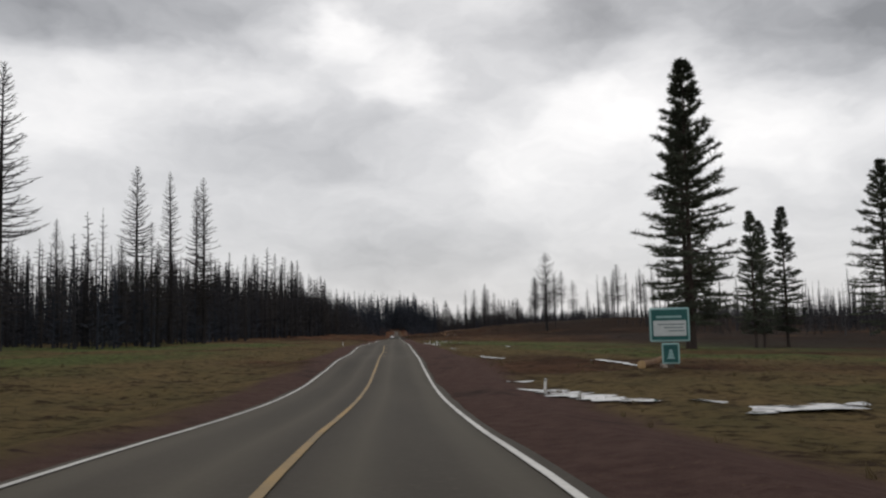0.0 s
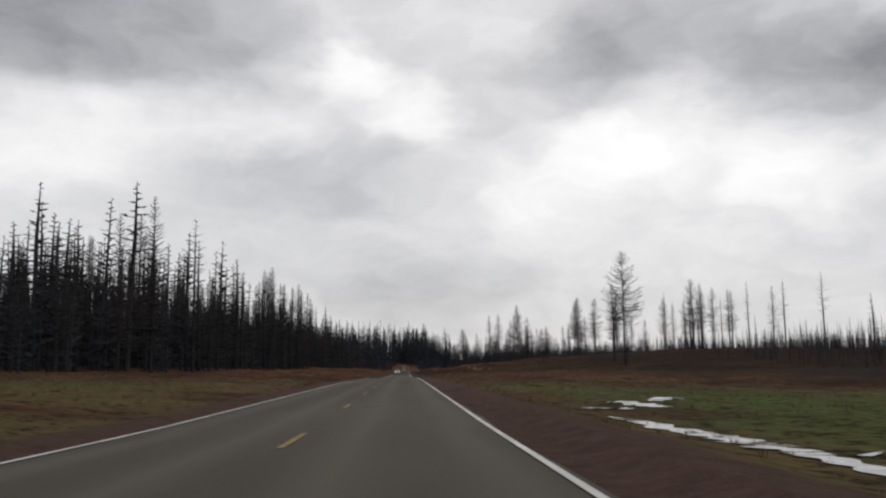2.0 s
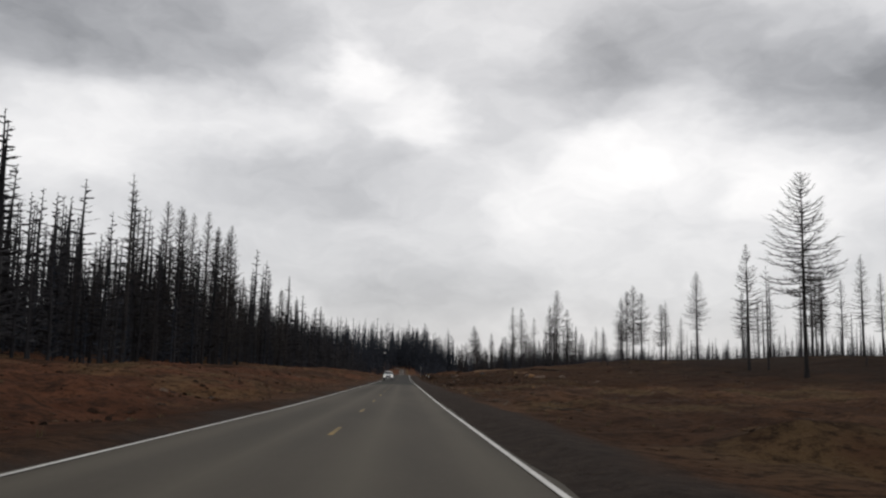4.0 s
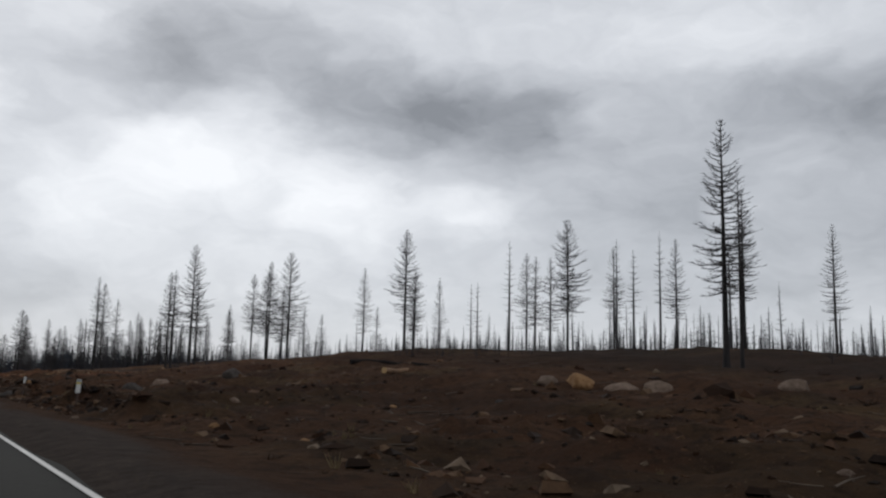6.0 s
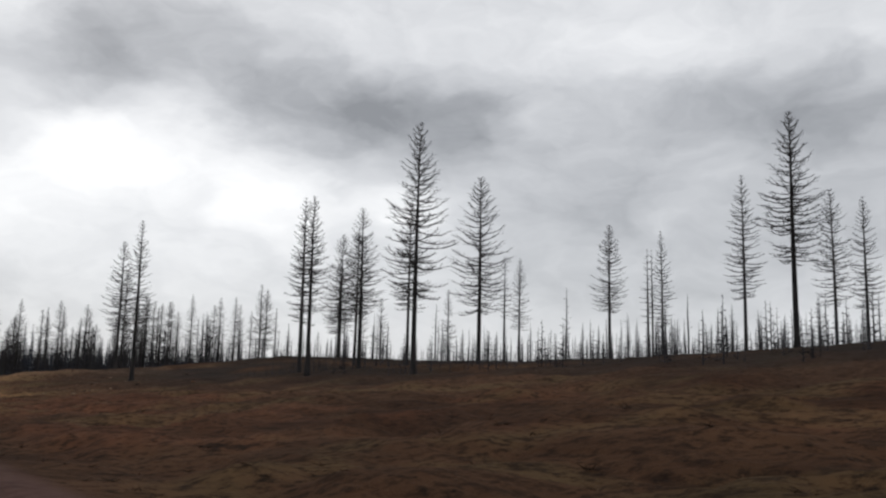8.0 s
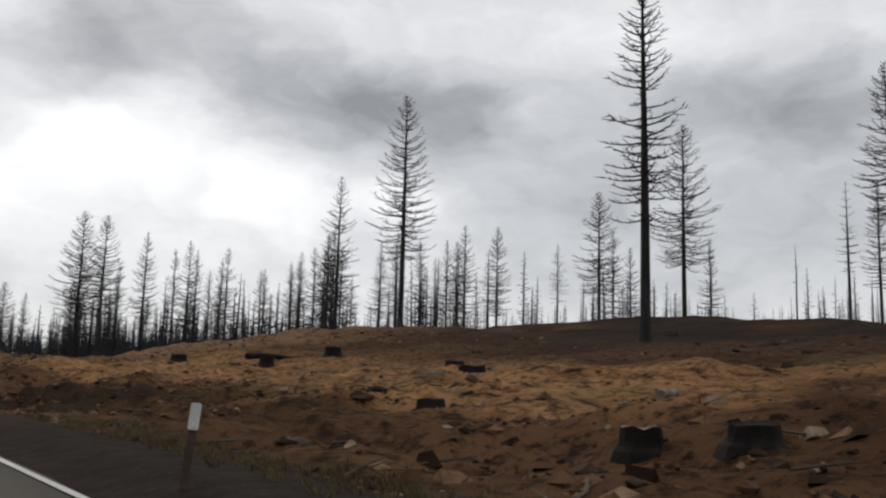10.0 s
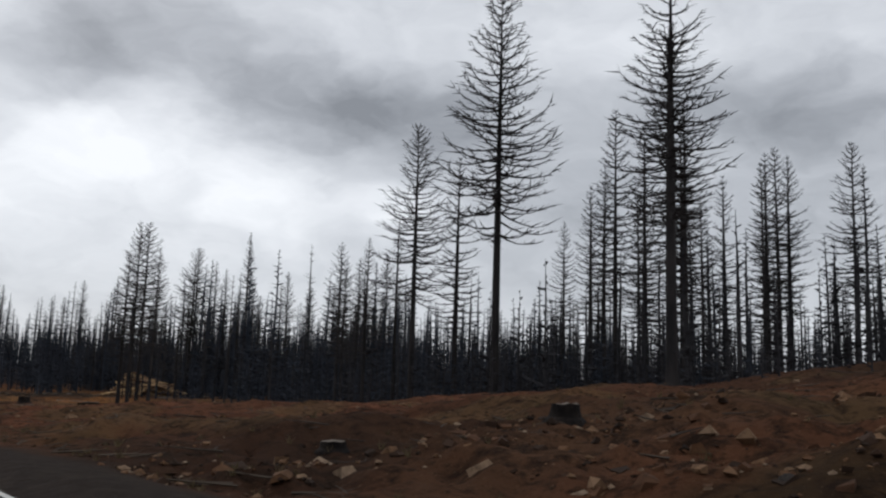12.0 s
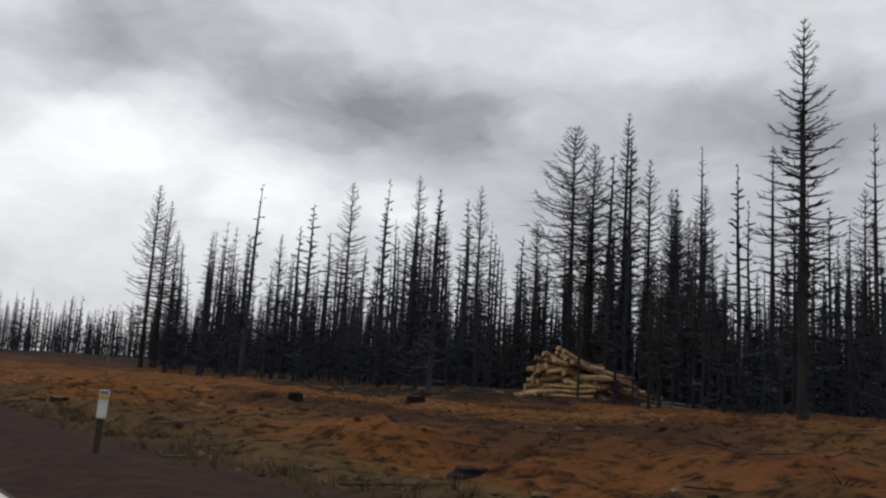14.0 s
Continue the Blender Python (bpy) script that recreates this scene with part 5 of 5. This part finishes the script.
for k, (x, y, r, h, cut) in enumerate(((5.2, 349.3, 0.17, 0.20, 0), (5.5, 348.5, 0.17, 0.16, 0), (4.44, 351.6, 0.14, 0.17, 1), (5.67, 355.6, 0.16, 0.15, 0), (5.04, 346.1, 0.13, 0.07, 0), (5.68, 346.0, 0.14, 0.10, 0), (11.7, 362.4, 0.3, 0.3, 0),
                                 (4.48, 350.8, 0.15, 0.14, 0), (7.2, 431.5, 0.17, 0.2, 1), (4.7, 432.4, 0.14, 0.12, 1), (5.64, 475.2, 0.26, 0.24, 0), (16.6, 503.3, 0.45, 0.5, 0), (9.7, 469.5, 0.22, 0.2, 0), 
                                 (3.32, 515.5, 0.14, 0.11, 1), (7.2, 515.5, 0.13, 0.2, 0), (5.07, 509.5, 0.13, 0.06, 0), (4.2, 506.9, 0.13, 0.07, 0), (7.4, 251.4, 0.14, 0.16, 0), (12.5, 480.0, 0.22, 0.2, 0), 
                                 (10.5, 370, 0.2, 0.25, 0), (12, 381, 0.3, 0.3, 0), (16, 376, 0.3, 0.35, 0), (13, 520, 0.25, 0.2, 0), (9, 492, 0.2, 0.15, 0), (14, 366, 0.25, 0.22, 0))):
    stump_at(x, y, r, h, 40 + k, k * 50, bool(cut))

# the pile of felled logs and the logs strewn about
pile = thing("log_pile", stand(39.2, 538.4, 0.05, 0), "heap of felled pale yellow logs at the edge of the woods", "log pile")
logs = [log_mesh(60 + k, 3.2 + 0.4 * k, 0.085 + 0.012 * k, log_bark if k % 2 else cut_wood, cut_wood) for k in range(6)]
heap = random.Random(23)
for k in range(190):
    t = heap.random() ** 0.8
    across = heap.uniform(-1, 1) * 4.4 * (1 - 0.55 * t)
    top = 2.1 * math.exp(-((across + 0.9) / 2.7) ** 2)
    ob = part("log", logs[heap.randrange(6)], None, pile)
    ob.matrix_basis = pose(across + heap.uniform(-0.3, 0.3), heap.uniform(-0.9, 0.9), 0.1 + top * t, heap.uniform(-6, 6), heap.uniform(4, 22) * (1 if across > -1.6 else -0.3), heap.uniform(-38, 16))
strewn = [log_mesh(80 + k, 1.6 + 0.8 * k, 0.06 + 0.02 * k, (grey_wood, log_bark, stump_mat, grey_wood)[k], (grey_wood, cut_wood, stump_mat, grey_wood)[k]) for k in range(4)]
for x, y, k, turn in ((4.9, 15.6, 0, 75), (5.3, 17.5, 1, 60), (27, 538.5, 3, 10), (29, 539.2, 1, -20), (25, 536, 2, 40), (31, 541, 3, 25), (44, 536, 3, -15), (50, 533, 3, 12), (56, 530, 2, -30), (62, 527, 3, 5), (19.7, 493.6, 2, 20),
                      (11, 362, 0, -20), (9, 355, 0, 30), (12.5, 226, 1, 40), (16, 233, 2, -10), (14, 376, 2, 10), (24, 515, 3, -25), (38, 528, 2, 15), (13, 487, 0, 10), (10, 505, 1, -12),
                      (9.5, 247, 2, -30), (28, 534, 0, 60), (33, 533, 1, 80), (46, 540, 1, 30), (70, 522, 3, 10), (47, 536.5, 1, 8), (52, 534, 3, -6), (55, 533, 1, 22), (58, 531.5, 3, 14), (40, 533, 3, -20)):
    ob = new("fallen_log", strewn[k])
    ob.matrix_basis = pose(x, y, float(ground_z(x, y)) + 0.04, 0, 0, turn)
    tagged(ob, ("short weathered grey log lying on the ground", "brown log with peeling bark on soil", "charred black log fallen on soil", "long weathered grey log on the clearing")[k], "log", "felled logs on the clearing")


# ---- loose cover: clods, sticks and grass ----
def cover(name, templates, places, mat, label, category):
    vs, ts, n = [], [], 0
    level = ground_z([p[0] for p in places], [p[1] for p in places])
    for i, (x, y, s, sz, a, k) in enumerate(places):
        v, t = templates[k]
        c, d = math.cos(a) * s, math.sin(a) * s
        z = level[i]
        vs.append(np.stack([x + v[:, 0] * c - v[:, 1] * d, y + v[:, 0] * d + v[:, 1] * c, z + v[:, 2] * sz], -1))
        ts.append(t + n)
        n += len(v)
    vs, ts = np.concatenate(vs), np.concatenate(ts)
    me = bpy.data.meshes.new(name)
    me.from_pydata(vs.tolist(), [], ts.tolist())
    me.materials.append(mat)

    tagged(new(name, me), label, category, kind="stuff")


def tuft_template(seed, blades, spread):
    rng = random.Random(seed)
    g = Geo()
    for _ in range(blades):
        a, r = rng.uniform(0, 6.28), rng.uniform(0, 0.3)
        p = Vector((math.cos(a) * r, math.sin(a) * r, -0.05))
        g.blade(p, p + Vector((rng.uniform(-1, 1) * spread, rng.uniform(-1, 1) * spread, rng.uniform(0.5, 1.0))), 0.04)
    return triangles(g)


def stick_template(seed):
    rng = random.Random(seed)
    g = Geo()
    g.tube([(-1, 0, 0.03), (0, rng.uniform(-0.15, 0.15), 0.12), (1, 0, rng.uniform(0.02, 0.3))], [0.05, 0.045, 0.02], 4)
    g.spike((0.2, 0, 0.1), (0.7, rng.choice((-0.4, 0.4)), 0.35), 0.03)
    return triangles(g)


def rubble_template(seed):
    """A stone broken along a few flat faces, set at a tilt."""
    rng = random.Random(seed)
    bm = bmesh.new()
    bmesh.ops.create_cube(bm, size=1.5)
    bmesh.ops.triangulate(bm, faces=bm.faces[:])
    cuts = [(Vector((rng.uniform(-1, 1), rng.uniform(-1, 1), rng.uniform(-0.3, 1))).normalized(), rng.uniform(0.35, 0.8)) for _ in range(4)]
    turn = Matrix.Rotation(rng.uniform(-0.7, 0.7), 3, "X") @ Matrix.Diagonal((rng.uniform(0.7, 1.3), rng.uniform(0.6, 1.0), rng.uniform(0.4, 0.8)))
    for v in bm.verts:
        v.co = Vector([c * rng.uniform(0.55, 1.15) for c in v.co])
        for normal, far in cuts:
            d = v.co.dot(normal)
            if d > far:
                v.co -= normal * (d - far)
        v.co = turn @ v.co
    out = np.array([tuple(v.co) for v in bm.verts]), np.array([[q.index for q in f.verts] for f in bm.faces])
    bm.free()
    return out


lay = random.Random(31)


def strew(count, y0, y1, near, reach, power, low, most, gaps=0.45, right=True):
    """Stones thick in some patches and thin in others, many small ones and few large."""
    out = []
    while len(out) < count:
        y = lay.uniform(y0, y1)
        d = near + reach * lay.random() ** power
        x = float(road_right(y)) + d if right else float(road_left(y)) - d
        if float(layered(np.array(x), np.array(y), 1.9, 3, 44)) < lay.uniform(-gaps - 0.3, gaps):
            continue
        s = min(most, low / (1 - lay.random()) ** 0.6) * lay.uniform(0.8, 1.2)
        out.append((x, y, s, s * lay.uniform(0.7, 1.1), lay.uniform(0, 6.28), lay.randrange(9)))
    return out


stones = strew(1300, 186, 275, 5.0, 24, 1.4, 0.05, 0.22) + strew(1300, 340, 432, 5.0, 24, 1.4, 0.05, 0.20) + strew(700, 432, 530, 4.0, 24, 1.3, 0.04, 0.15)
stones += strew(2600, 384, 432, 1.6, 7, 1.1, 0.03, 0.11, 0.3) + strew(1500, 246, 276, 1.6, 7.5, 1.1, 0.025, 0.12, 0.3) + strew(700, 246, 276, 1.12, 0.3, 1.0, 0.03, 0.10, 0.3) + strew(900, 356, 404, 1.3, 0.3, 1.0, 0.03, 0.10, 0.3)
stones += strew(4200, 184, 214, 1.9, 8, 1.3, 0.020, 0.12) + strew(2400, 214, 242, 1.3, 1.4, 1.0, 0.026, 0.14, 0.2) + strew(2200, 214, 275, 2.0, 10, 1.3, 0.02, 0.10)
stones += strew(4200, 342, 384, 1.2, 4.5, 1.2, 0.020, 0.11, 0.4) + strew(9000, 384, 432, 1.15, 9, 1.2, 0.018, 0.13, 0.3) + strew(5200, 432, 525, 1.5, 16, 1.4, 0.018, 0.07, 0.3) + strew(2400, 140, 232, 1.5, 8, 1.2, 0.022, 0.10, 0.4, False)
chips = [rubble_template(k) for k in range(9)]
cover("rubble", chips, [p for p in stones if p[1] >= 243], rubble_mat, "broken reddish stones and clods strewn beside the road", "rubble")
cover("rubble", chips, [p for p in stones if p[1] < 243], rubble_wet, "dark wet clods and stones beside the road", "rubble")
places = []
for _ in range(4500):
    y = lay.choice((lay.uniform(-10, 110), lay.uniform(-10, 110), lay.uniform(100, 260), lay.uniform(340, 440), lay.uniform(430, 530)))
    side = lay.random() < (0.62 if y < 260 else 0.97)
    d = 1.3 + 12 * lay.random() ** 1.5
    x = float(road_right(y)) + d if side else float(road_left(y)) - d
    s = lay.uniform(0.05, 0.12)
    places.append((x, y, s, s * lay.uniform(0.7, 1.3), lay.uniform(0, 6.28), lay.randrange(4)))
for _ in range(1300):
    y = lay.uniform(341, 358) if lay.random() < 0.6 else lay.uniform(496, 512)
    d = float(np.interp(y, [341, 352, 358, 496, 512], [0.9, 1.1, 1.2, 1.5, 1.6])) + lay.gauss(0.15, 0.18)
    s = lay.uniform(0.05, 0.11)
    places.append((float(road_right(y)) + d, y, s, s * lay.uniform(0.7, 1.3), lay.uniform(0, 6.28), lay.randrange(4)))
cover("dry_grass", [tuft_template(k, 12, 0.6) for k in range(4)], places, grass_dry, "tufts of dry straw-coloured grass", "grass")
places = []
for _ in range(4200):
    y = lay.choice((lay.uniform(150, 275), lay.uniform(335, 440), lay.uniform(430, 535)))
    x = float(road_right(y)) + 1.5 + 30 * lay.random() ** 1.8
    s = lay.uniform(0.06, 0.30)
    places.append((x, y, s, s * 0.8, lay.uniform(0, 6.28), lay.randrange(4)))
for _ in range(420):
    x, y = lay.uniform(18, 33), lay.gauss(536, 2.6)
    s = lay.uniform(0.3, 0.9)
    places.append((x, y, s, s * lay.uniform(0.5, 1.3), lay.uniform(0, 6.28), lay.randrange(4)))
cover("branch_litter", [stick_template(k) for k in range(4)], places, litter_mat, "broken branches and slash strewn over the soil", "branches")


def brush_template(seed):
    """A low heap of scorched twigs."""
    rng = random.Random(seed)
    g = Geo()
    for _ in range(16):
        a, r = rng.uniform(0, 6.28), rng.uniform(0, 0.5)
        p = Vector((math.cos(a) * r, math.sin(a) * r, -0.05))
        g.blade(p, p + Vector((rng.uniform(-1, 1), rng.uniform(-1, 1), rng.uniform(0.1, 0.7))), rng.uniform(0.02, 0.06))
    return triangles(g)


places = []
for _ in range(6500):
    y = lay.choice((lay.uniform(120, 275), lay.uniform(175, 275), lay.uniform(275, 345), lay.uniform(340, 440), lay.uniform(430, 535)))
    left = y < 260 and lay.random() < 0.25
    d = 1.4 + 42 * lay.random() ** 2.0
    x = float(road_left(y)) - min(d, 16) if left else float(road_right(y)) + d
    s = min(0.10 + 0.016 * d, 0.06 / (1 - lay.random()) ** 0.5)
    places.append((x, y, s, s * lay.uniform(0.4, 0.9), lay.uniform(0, 6.28), lay.randrange(6)))
cover("scorched_brush", [brush_template(70 + k) for k in range(6)], places, clod_mat, "low heaps of scorched twigs and roots on the soil", "brush")
